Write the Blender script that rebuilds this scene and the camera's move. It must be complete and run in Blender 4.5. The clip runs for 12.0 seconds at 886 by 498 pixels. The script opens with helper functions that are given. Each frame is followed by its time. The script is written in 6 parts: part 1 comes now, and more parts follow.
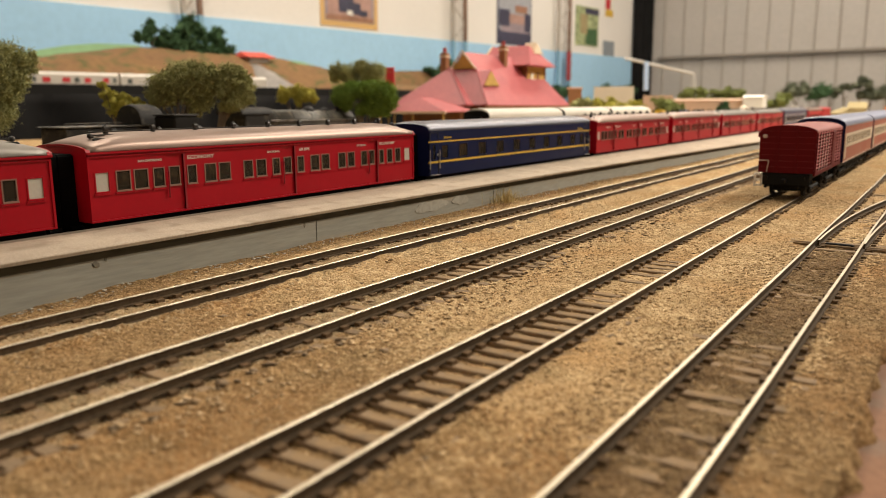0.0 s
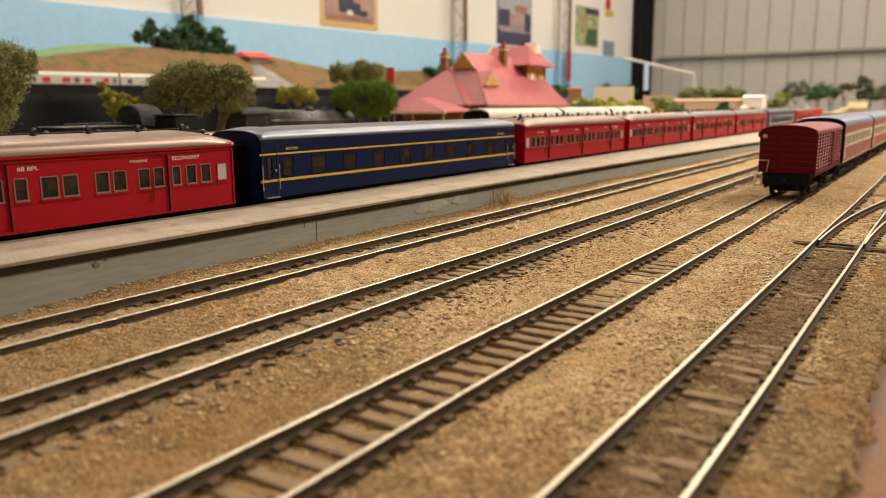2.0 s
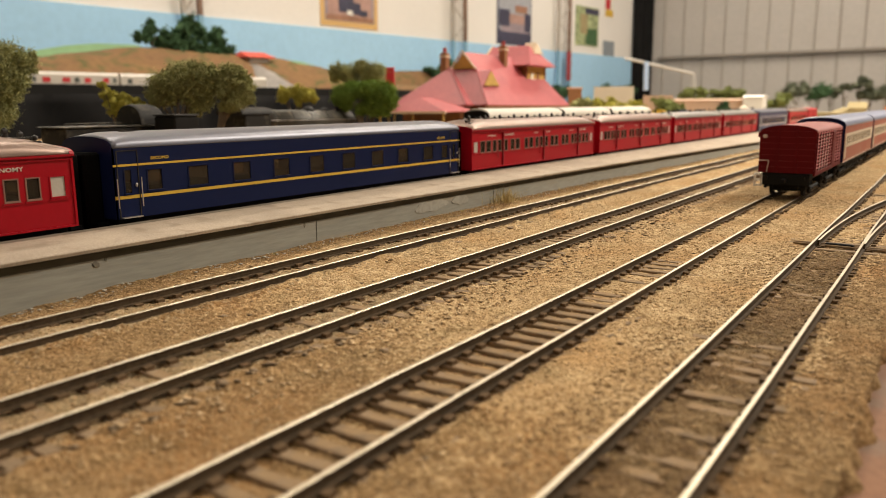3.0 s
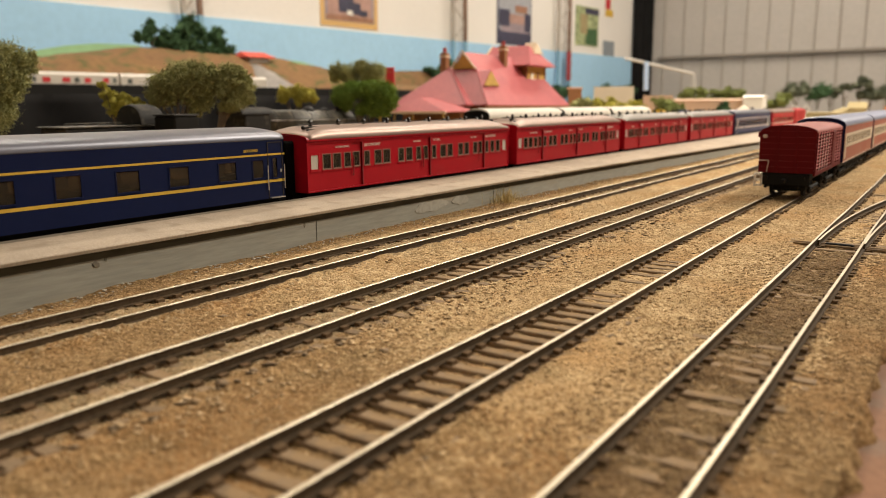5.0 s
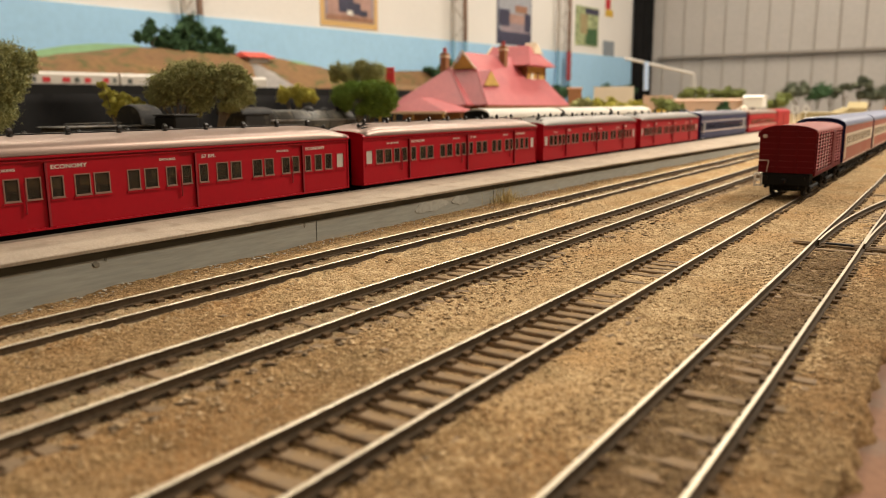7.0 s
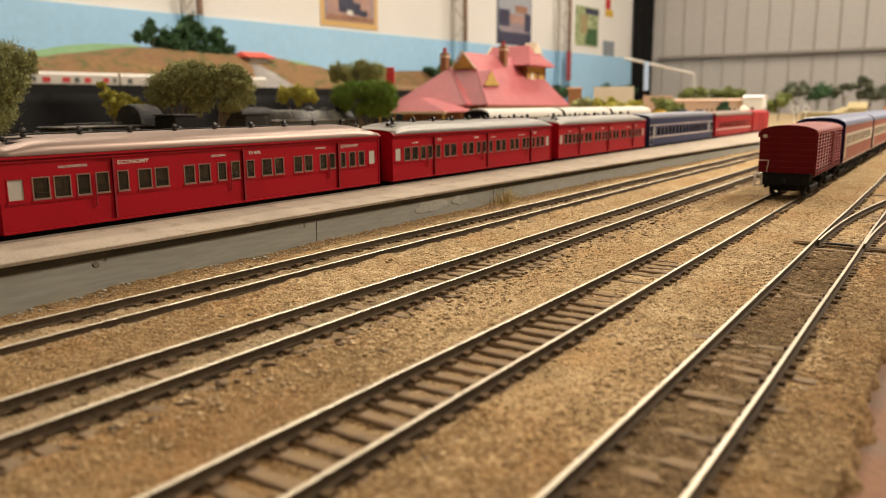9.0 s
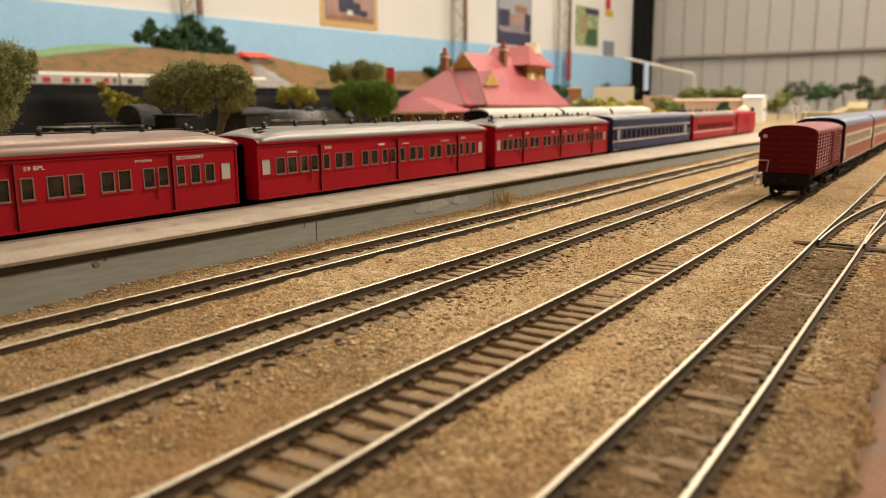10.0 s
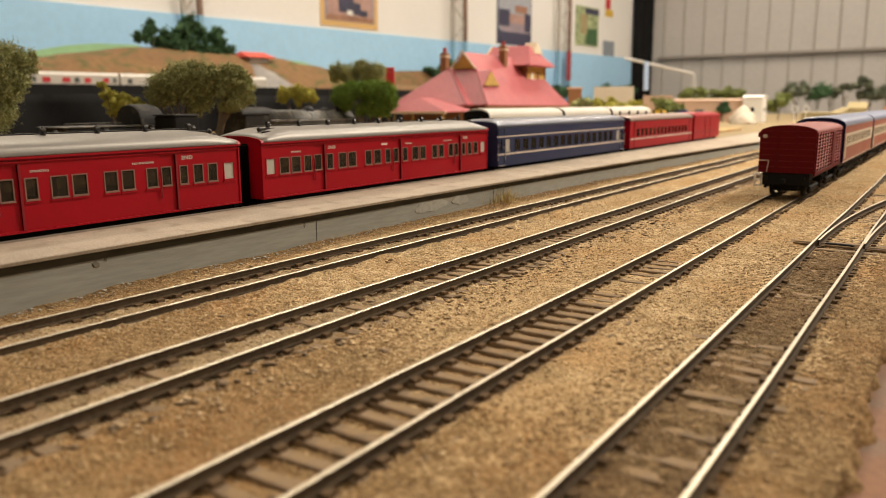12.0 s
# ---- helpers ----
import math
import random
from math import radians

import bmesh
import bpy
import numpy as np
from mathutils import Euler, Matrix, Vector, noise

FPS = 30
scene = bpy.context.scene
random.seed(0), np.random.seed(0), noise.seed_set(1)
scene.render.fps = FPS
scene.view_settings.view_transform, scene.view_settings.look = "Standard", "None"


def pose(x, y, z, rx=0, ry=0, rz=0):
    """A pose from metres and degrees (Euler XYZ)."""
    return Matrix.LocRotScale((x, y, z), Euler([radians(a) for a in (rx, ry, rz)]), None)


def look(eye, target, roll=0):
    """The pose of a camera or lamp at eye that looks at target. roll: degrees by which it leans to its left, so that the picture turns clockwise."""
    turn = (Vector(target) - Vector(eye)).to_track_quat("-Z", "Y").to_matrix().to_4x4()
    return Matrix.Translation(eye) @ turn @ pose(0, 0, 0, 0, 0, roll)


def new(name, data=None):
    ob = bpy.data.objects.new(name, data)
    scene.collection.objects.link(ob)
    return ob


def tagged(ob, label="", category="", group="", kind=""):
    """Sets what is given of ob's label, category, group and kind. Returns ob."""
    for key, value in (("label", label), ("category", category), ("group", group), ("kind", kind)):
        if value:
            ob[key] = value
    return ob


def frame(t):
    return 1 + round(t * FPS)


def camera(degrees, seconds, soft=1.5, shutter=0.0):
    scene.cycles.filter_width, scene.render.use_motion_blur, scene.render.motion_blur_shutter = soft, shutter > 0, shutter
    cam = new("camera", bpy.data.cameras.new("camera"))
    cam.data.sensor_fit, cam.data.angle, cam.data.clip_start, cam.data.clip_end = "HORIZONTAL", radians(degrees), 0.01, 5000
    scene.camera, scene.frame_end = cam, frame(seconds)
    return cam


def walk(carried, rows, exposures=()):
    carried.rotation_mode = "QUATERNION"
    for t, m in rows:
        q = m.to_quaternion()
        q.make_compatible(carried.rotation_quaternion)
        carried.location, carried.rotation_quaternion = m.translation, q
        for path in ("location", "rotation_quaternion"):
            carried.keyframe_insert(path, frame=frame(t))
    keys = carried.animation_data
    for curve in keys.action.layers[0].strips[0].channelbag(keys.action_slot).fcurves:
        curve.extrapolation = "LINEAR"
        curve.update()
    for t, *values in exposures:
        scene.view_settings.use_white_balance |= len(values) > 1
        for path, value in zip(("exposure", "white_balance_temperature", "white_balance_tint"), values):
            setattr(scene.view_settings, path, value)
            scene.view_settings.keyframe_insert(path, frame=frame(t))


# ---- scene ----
# ---------------------------------------------------------------- camera
# World: rails run along +y, z = 0 is the rail top, H0 model scale, 16.5 mm gauge.
cam = camera(60.3, 12.0, 0.95)
cam.data.dof.use_dof = True
cam.data.dof.focus_distance = 0.285
cam.data.dof.aperture_fstop = 19.5
EYE = Vector((0.0, 0.0, 0.0526))
VIEW = look(EYE, EYE + Vector((-0.54714, 0.81614, -0.18586)), -0.31)
walk(cam, [(0.0, VIEW), (12.0, VIEW)])

# ---------------------------------------------------------------- world and lights
world = bpy.data.worlds.new("hall_air")
scene.world = world
world.use_nodes = True
world.node_tree.nodes["Background"].inputs[0].default_value = (1.0, 0.86, 0.68, 1)
world.node_tree.nodes["Background"].inputs[1].default_value = 0.05
scene.view_settings.exposure = 0.0


def overhead_lamp(x, y, z, length, width, power, turn=0):
    light = bpy.data.lights.new("unseen_lamp", "AREA")
    light.shape, light.size, light.size_y, light.energy = "RECTANGLE", width, length, power
    light.color = (1.0, 0.89, 0.74)
    ob = new("unseen_lamp", light)
    ob.matrix_world = pose(x, y, z, 0, 0, turn)
    return ob


# Unseen lamps; the first hangs low for falloff, the last is added fill.
for lx, ly, lz, power in ((0.62, 1.85, 1.35, 66), (1.2, 4.2, 2.2, 37), (-0.9, 2.8, 2.2, 48), (-1.1, 4.9, 2.2, 42), (-1.7, 0.9, 2.2, 38), (0.5, -1.2, 2.2, 16)):
    overhead_lamp(lx, ly, lz, 1.3, 0.25, power)


# ---------------------------------------------------------------- materials
def shader(name, base, rough=0.6, metal=0.0, spread=0.25, fine=900.0, coarse=60.0, bump=0.0, tint=None, spec=0.5,
           island=0.0, per_object=0.0, stretch=(1, 1, 1), wear=0.0, wear_color=(0.3, 0.25, 0.2), coat=0.0):
    """A surface with grain and stains at two scales; sizes are in waves per metre."""
    m = bpy.data.materials.new(name)
    m.use_nodes = True
    nt = m.node_tree
    n, l = nt.nodes, nt.links
    b = n["Principled BSDF"]
    b.inputs["Roughness"].default_value, b.inputs["Metallic"].default_value = rough, metal
    b.inputs["Specular IOR Level"].default_value = spec
    b.inputs["Coat Weight"].default_value = coat
    tc = n.new("ShaderNodeTexCoord")
    mp = n.new("ShaderNodeMapping")
    mp.inputs["Scale"].default_value = stretch
    l.new(tc.outputs["Object"], mp.inputs["Vector"])
    dark = [c * (1 - spread) for c in base]
    light_ = [min(1, c * (1 + spread)) for c in (tint or base)]

    def wave(scale, detail):
        t = n.new("ShaderNodeTexNoise")
        t.inputs["Scale"].default_value, t.inputs["Detail"].default_value = scale, detail
        l.new(mp.outputs["Vector"], t.inputs["Vector"])
        return t

    a, c = wave(fine, 4), wave(coarse, 5)
    mixv = n.new("ShaderNodeMath")
    mixv.operation = "MULTIPLY_ADD"
    l.new(a.outputs["Fac"], mixv.inputs[0])
    mixv.inputs[1].default_value = 0.5
    half = n.new("ShaderNodeMath")
    half.operation = "MULTIPLY"
    l.new(c.outputs["Fac"], half.inputs[0])
    half.inputs[1].default_value = 0.5
    l.new(half.outputs[0], mixv.inputs[2])
    ramp = n.new("ShaderNodeValToRGB")
    ramp.color_ramp.elements[0].position, ramp.color_ramp.elements[1].position = 0.33, 0.67
    ramp.color_ramp.elements[0].color, ramp.color_ramp.elements[1].color = (*dark, 1), (*light_, 1)
    l.new(mixv.outputs[0], ramp.inputs["Fac"])
    color = ramp.outputs["Color"]
    if island or per_object:
        src = n.new("ShaderNodeNewGeometry").outputs["Random Per Island"] if island else n.new("ShaderNodeObjectInfo").outputs["Random"]
        rng = n.new("ShaderNodeMapRange")
        amount = island or per_object
        rng.inputs["To Min"].default_value, rng.inputs["To Max"].default_value = 1 - 0.5 * amount, 1 + 0.9 * amount
        l.new(src, rng.inputs["Value"])
        hs = n.new("ShaderNodeHueSaturation")
        l.new(color, hs.inputs["Color"])
        l.new(rng.outputs["Result"], hs.inputs["Value"])
        color = hs.outputs["Color"]
    if wear:
        w = wave(coarse * 3.1, 8)
        wr = n.new("ShaderNodeValToRGB")
        wr.color_ramp.elements[0].position, wr.color_ramp.elements[1].position = 0.62 - wear * 0.25, 0.72 - wear * 0.2
        l.new(w.outputs["Fac"], wr.inputs["Fac"])
        mx = n.new("ShaderNodeMixRGB")
        l.new(wr.outputs["Color"], mx.inputs["Fac"])
        l.new(color, mx.inputs["Color1"])
        mx.inputs["Color2"].default_value = (*wear_color, 1)
        color = mx.outputs["Color"]
    l.new(color, b.inputs["Base Color"])
    rr = n.new("ShaderNodeMapRange")
    rr.inputs["To Min"].default_value, rr.inputs["To Max"].default_value = max(0.02, rough * 0.8), min(1, rough * 1.2)
    l.new(c.outputs["Fac"], rr.inputs["Value"])
    l.new(rr.outputs["Result"], b.inputs["Roughness"])
    if bump:
        bp = n.new("ShaderNodeBump")
        bp.inputs["Distance"].default_value = bump
        bp.inputs["Strength"].default_value = 0.6
        l.new(mixv.outputs[0], bp.inputs["Height"])
        l.new(bp.outputs["Normal"], b.inputs["Normal"])
    return m


def glass(name, color, rough=0.05):
    m = bpy.data.materials.new(name)
    m.use_nodes = True
    b = m.node_tree.nodes["Principled BSDF"]
    b.inputs["Base Color"].default_value = (*color, 1)
    b.inputs["Roughness"].default_value = rough
    b.inputs["Transmission Weight"].default_value = 0.85
    b.inputs["IOR"].default_value = 1.2
    return m


def ballast(name, dark, mid, pale, patch, olive, cell):
    """Packed scatter ballast: grains of their own shade, clumps and broad stains. cell: grains per metre."""
    m = bpy.data.materials.new(name)
    m.use_nodes = True
    n, l = m.node_tree.nodes, m.node_tree.links
    b = n["Principled BSDF"]
    b.inputs["Roughness"].default_value, b.inputs["Specular IOR Level"].default_value = 0.95, 0.12
    tc = n.new("ShaderNodeTexCoord")

    def wave(scale, detail):
        t = n.new("ShaderNodeTexNoise")
        t.inputs["Scale"].default_value, t.inputs["Detail"].default_value = scale, detail
        l.new(tc.outputs["Object"], t.inputs["Vector"])
        return t

    jitter = n.new("ShaderNodeVectorMath")
    jitter.operation = "MULTIPLY_ADD"
    l.new(wave(cell * 0.9, 2).outputs["Color"], jitter.inputs[0])
    jitter.inputs[1].default_value = (1.1 / cell,) * 3
    l.new(tc.outputs["Object"], jitter.inputs[2])
    grain = n.new("ShaderNodeTexVoronoi")
    grain.inputs["Scale"].default_value = cell
    l.new(jitter.outputs[0], grain.inputs["Vector"])
    split = n.new("ShaderNodeSeparateColor")
    l.new(grain.outputs["Color"], split.inputs[0])
    clump = wave(cell * 0.16, 4)
    shade = n.new("ShaderNodeMath")
    shade.operation = "MULTIPLY_ADD"
    l.new(split.outputs[0], shade.inputs[0])
    shade.inputs[1].default_value = 0.62
    offset = n.new("ShaderNodeMapRange")
    offset.inputs["From Min"].default_value, offset.inputs["From Max"].default_value = 0.3, 0.7
    offset.inputs["To Min"].default_value, offset.inputs["To Max"].default_value = 0.06, 0.32
    l.new(clump.outputs["Fac"], offset.inputs["Value"])
    l.new(offset.outputs["Result"], shade.inputs[2])
    ramp = n.new("ShaderNodeValToRGB")
    e = ramp.color_ramp.elements
    e[0].position, e[0].color, e[1].position, e[1].color = 0.08, (*dark, 1), 0.95, (*pale, 1)
    e.new(0.45).color = (*mid, 1)
    l.new(shade.outputs[0], ramp.inputs["Fac"])
    bright = n.new("ShaderNodeMapRange")
    bright.inputs["To Min"].default_value, bright.inputs["To Max"].default_value = 0.65, 1.35
    l.new(shade.outputs[0], bright.inputs["Value"])
    color = ramp.outputs["Color"]
    for tone, scale, low, high, amount in ((patch, 24, 0.46, 0.64, 0.75), (olive, 61, 0.52, 0.70, 0.6)):
        stain = n.new("ShaderNodeValToRGB")
        stain.color_ramp.elements[0].position, stain.color_ramp.elements[1].position = low, high
        stain.color_ramp.elements[1].color = (amount, amount, amount, 1)
        l.new(wave(scale, 6).outputs["Fac"], stain.inputs["Fac"])
        grainy = n.new("ShaderNodeMixRGB")
        grainy.blend_type = "MULTIPLY"
        grainy.inputs["Fac"].default_value = 1.0
        l.new(bright.outputs["Result"], grainy.inputs["Color1"])
        grainy.inputs["Color2"].default_value = (*tone, 1)
        mx = n.new("ShaderNodeMixRGB")
        l.new(stain.outputs["Color"], mx.inputs["Fac"])
        l.new(color, mx.inputs["Color1"])
        l.new(grainy.outputs["Color"], mx.inputs["Color2"])
        color = mx.outputs["Color"]
    l.new(color, b.inputs["Base Color"])
    height = n.new("ShaderNodeMath")
    height.operation = "SUBTRACT"
    l.new(clump.outputs["Fac"], height.inputs[0])
    l.new(grain.outputs["Distance"], height.inputs[1])
    bp = n.new("ShaderNodeBump")
    bp.inputs["Distance"].default_value, bp.inputs["Strength"].default_value = 0.0006, 0.75
    l.new(height.outputs[0], bp.inputs["Height"])
    l.new(bp.outputs["Normal"], b.inputs["Normal"])
    return m


SAND = ballast("sandy_ballast", (0.22, 0.135, 0.062), (0.46, 0.315, 0.158), (0.68, 0.52, 0.31), (0.42, 0.255, 0.11), (0.33, 0.235, 0.115), 1200)
GREY_SAND = ballast("greyish_ballast", (0.13, 0.09, 0.05), (0.33, 0.238, 0.13), (0.56, 0.43, 0.265), (0.30, 0.195, 0.10), (0.25, 0.185, 0.10), 1200)
TAN_SHADE_EARTH = ballast("tan_shade_earth", (0.105, 0.062, 0.027), (0.245, 0.15, 0.065), (0.43, 0.295, 0.152), (0.27, 0.145, 0.056), (0.185, 0.125, 0.056), 1100)
# Brown soil with the shade on the near track mixed into its tone.
SHADED_EARTH = ballast("brown_shaded_earth", (0.065, 0.04, 0.02), (0.16, 0.102, 0.048), (0.33, 0.23, 0.12), (0.145, 0.085, 0.04), (0.125, 0.09, 0.045), 1100)
SHADED_GRAIN = shader("brown_shaded_grain", (0.27, 0.175, 0.085), 0.92, 0, 0.3, 1500, 35, 0.0, spec=0.15, island=0.3)
STONE = shader("ballast_grain", (0.43, 0.29, 0.15), 0.92, 0, 0.25, 1500, 35, 0.0, spec=0.15, island=0.4)
STONE_PALE = shader("pale_grain", (0.53, 0.385, 0.225), 0.9, 0, 0.2, 1500, 60, 0.0, spec=0.2, island=0.3)
SLEEPER = shader("weathered_sleeper", (0.22, 0.155, 0.095), 0.9, 0, 0.3, 1400, 90, 0.0003, spec=0.2, per_object=0.3, wear=0.6, wear_color=(0.29, 0.195, 0.105))
CLIP = shader("dark_chair", (0.13, 0.085, 0.048), 0.92, 0, 0.35, 900, 90, spec=0.08)
RAIL_TOP = shader("polished_rail", (0.54, 0.475, 0.37), 0.46, 1.0, 0.12, 700, 40, spec=0.5)
RAIL_SIDE = shader("rusty_rail", (0.078, 0.054, 0.032), 0.85, 0.0, 0.4, 900, 50, 0.0003, spec=0.15)
CONCRETE = shader("grey_platform_wall", (0.325, 0.325, 0.285), 0.85, 0, 0.17, 900, 40, 0.0002, spec=0.25, wear=0.2, wear_color=(0.37, 0.345, 0.28), stretch=(1, 0.11, 1))
COPING = shader("platform_surface", (0.43, 0.355, 0.275), 0.9, 0, 0.24, 1500, 34, 0.0004, spec=0.2, wear=0.32, wear_color=(0.35, 0.285, 0.215))
COPING_EDGE = shader("dark_coping_edge", (0.19, 0.155, 0.115), 0.9, 0, 0.3, 700, 40, 0.0003)
RED = shader("carriage_red", (0.36, 0.0045, 0.013), 0.36, 0, 0.07, 500, 30, spec=0.2)
RED_DARK = shader("red_joint_line", (0.24, 0.006, 0.012), 0.45, 0, 0.1)
NAVY = shader("navy_blue", (0.005, 0.0105, 0.048), 0.36, 0, 0.08, 500, 30, spec=0.14)
# Paler than the navy sides to stand for light mirrored in the roof.
NAVY_SHEEN = shader("navy_sheen", (0.115, 0.12, 0.155), 0.39, 0.42, 0.08, 500, 30, spec=1.0)
GOLD = shader("yellow_line", (0.62, 0.40, 0.045), 0.45, 0, 0.06)
ROOF_BROWN = shader("bronze_roof", (0.255, 0.18, 0.147), 0.41, 0.58, 0.06, 500, 25)
ROOF_GREY = shader("grey_roof", (0.215, 0.20, 0.18), 0.45, 0.5, 0.06, 500, 25)
BLACK = shader("sooty_black", (0.009, 0.0085, 0.008), 0.7, 0, 0.3, spec=0.2)
BLACK_SHINY = shader("black_fitting", (0.02, 0.018, 0.016), 0.35, 0, 0.2)
FRAME_TAN = shader("window_frame_tan", (0.25, 0.135, 0.10), 0.5, 0, 0.1)
PANE = glass("smoky_pane", (0.21, 0.17, 0.12))
BLIND = shader("frosted_pane", (0.50, 0.47, 0.41), 0.4, 0, 0.06)
LETTER = shader("cream_letter", (0.66, 0.55, 0.47), 0.6, 0, 0.05)
INTERIOR = shader("coach_interior", (0.17, 0.115, 0.06), 0.8, 0, 0.3)
STEEL = shader("bright_steel", (0.6, 0.58, 0.55), 0.3, 0.9, 0.1)


# ---------------------------------------------------------------- mesh tools
def solid(name, bm, material, smooth=False):
    me = bpy.data.meshes.new(name)
    bm.to_mesh(me)
    bm.free()
    for mm in (material if isinstance(material, (list, tuple)) else [material]):
        me.materials.append(mm)
    if smooth:
        me.polygons.foreach_set("use_smooth", [True] * len(me.polygons))
    return me


def part(name, bm, material, parent=None, label="", smooth=False):
    """Links a bmesh as one mesh object under a thing or a part."""
    ob = new(name, bm if isinstance(bm, bpy.types.Mesh) else solid(name, bm, material, smooth))
    if parent is not None:
        ob.parent = parent
    if label:
        ob["label"] = label
    return ob


def thing(name, label, category, group="", at=None, kind=""):
    ob = new(name)
    ob.empty_display_size = 0.01
    if at is not None:
        ob.matrix_basis = at
    return tagged(ob, label, category, group, kind)


def box(x0, x1, y0, y1, z0, z1, bevel=0.0, bm=None, mat=0):
    bm = bm or bmesh.new()
    b2 = bmesh.new()
    bmesh.ops.create_cube(b2, size=1.0, matrix=Matrix.Translation(((x0 + x1) / 2, (y0 + y1) / 2, (z0 + z1) / 2)) @ Matrix.Diagonal((x1 - x0, y1 - y0, z1 - z0, 1)))
    if bevel:
        bmesh.ops.bevel(b2, geom=b2.edges[:], offset=bevel, segments=1, affect="EDGES")
    return join(bm, b2, mat)


def join(bm, b2, mat=0, m=None):
    if m is not None:
        bmesh.ops.transform(b2, matrix=m, verts=b2.verts)
    table = {}
    for v in b2.verts:
        table[v] = bm.verts.new(v.co)
    for f in b2.faces:
        try:
            g = bm.faces.new([table[v] for v in f.verts])
            g.material_index = mat if mat else f.material_index
            g.smooth = f.smooth
        except ValueError:
            pass
    b2.free()
    return bm


def rod(a, b, r, bm=None, sides=8, r2=None, mat=0):
    bm = bm or bmesh.new()
    a, b = Vector(a), Vector(b)
    b2 = bmesh.new()
    bmesh.ops.create_cone(b2, cap_ends=True, segments=sides, radius1=r, radius2=r if r2 is None else r2, depth=(b - a).length)
    turn = (b - a).to_track_quat("Z", "Y").to_matrix().to_4x4()
    return join(bm, b2, mat, Matrix.Translation((a + b) / 2) @ turn)


def ball(c, r, bm=None, squash=(1, 1, 1), sub=1, mat=0):
    bm = bm or bmesh.new()
    b2 = bmesh.new()
    bmesh.ops.create_icosphere(b2, subdivisions=sub, radius=r)
    for f in b2.faces:
        f.smooth = True
    return join(bm, b2, mat, Matrix.Translation(c) @ Matrix.Diagonal((*squash, 1)))


def loft(rings, closed=True, caps=True, bm=None, mat=0, smooth=False):
    """A skin over rings of equal length."""
    bm = bm or bmesh.new()
    vs = [[bm.verts.new(p) for p in ring] for ring in rings]
    k = len(rings[0])
    for a, b in zip(vs, vs[1:]):
        for i in range(k if closed else k - 1):
            f = bm.faces.new((a[i], a[(i + 1) % k], b[(i + 1) % k], b[i]))
            f.material_index, f.smooth = mat, smooth
    if caps and closed:
        bm.faces.new(vs[0][::-1]).material_index = mat
        bm.faces.new(vs[-1]).material_index = mat
    return bm


def numpy_mesh(name, verts, faces, materials):
    """A mesh out of computed arrays; faces all have the same number of corners."""
    me = bpy.data.meshes.new(name)
    n, k = faces.shape
    me.vertices.add(len(verts))
    me.vertices.foreach_set("co", np.ascontiguousarray(verts, dtype=np.float32).ravel())
    me.loops.add(n * k)
    me.loops.foreach_set("vertex_index", np.ascontiguousarray(faces, dtype=np.int32).ravel())
    me.polygons.add(n)
    me.polygons.foreach_set("loop_start", np.arange(0, n * k, k, dtype=np.int32))
    me.update(calc_edges=True)
    for mm in materials:
        me.materials.append(mm)
    return me


def lettering(name, words, size, parent, at, material, depth=0.00005):
    """Raised letters in the built-in font, centred, reading along the carriage's side."""
    cu = bpy.data.curves.new("letters", "FONT")
    cu.body, cu.size, cu.extrude = words, size, depth
    cu.align_x, cu.align_y = "CENTER", "CENTER"
    cu.resolution_u, cu.offset = 2, size * 0.018
    tmp = bpy.data.objects.new("letters", cu)
    me = bpy.data.meshes.new_from_object(tmp)
    bpy.data.objects.remove(tmp)
    me.materials.clear()
    me.materials.append(material)
    ob = new(name, me)
    ob.parent = parent
    ob.matrix_basis = at @ Matrix.Diagonal((0.95, 0.74, 1, 1))
    return ob
# ---------------------------------------------------------------- the hall
TURN = 5.1  # the hall stands a little askew to the rails
CORNER = Vector((-2.30, 6.45, 0.0))
HALL = Matrix.Translation(CORNER) @ pose(0, 0, 0, 0, 0, -TURN)  # local x along the end wall, local -y along the side wall
FLOOR_Z, CEIL_Z = -1.05, 2.35
WALL_WHITE = shader("cream_wall_paint", (0.765, 0.735, 0.695), 0.8, 0, 0.04, 60, 3, spec=0.2)
WALL_BLUE = shader("sky_blue_paint", (0.37, 0.61, 0.84), 0.8, 0, 0.06, 40, 2.5, spec=0.2)
SHEET = shader("ribbed_sheet_metal", (0.455, 0.425, 0.395), 0.55, 0.0, 0.07, 30, 2, spec=0.35)
# Ribs get a darker tone than the sheet, in place of their own shading.
RIB_SHADE = shader("rib_shade", (0.37, 0.335, 0.295), 0.6, 0, 0.1, 30, 2)
GIRT = shader("grey_girt", (0.26, 0.23, 0.20), 0.6, 0, 0.15, 60, 4)
DARK_WALL = shader("unseen_dark_wall", (0.16, 0.13, 0.10), 0.8, 0, 0.1, 60, 3, spec=0.2)
FLOOR = shader("hall_floor", (0.26, 0.23, 0.2), 0.7, 0, 0.2, 60, 3)
CEIL = shader("ceiling_lining", (0.7, 0.66, 0.6), 0.8, 0, 0.05, 60, 3)


def in_hall(ob):
    ob.matrix_basis = HALL @ ob.matrix_basis
    return ob


def structure(name, bm, material, label, category="wall"):
    return tagged(part(name, bm, material), label, category, kind="structure")


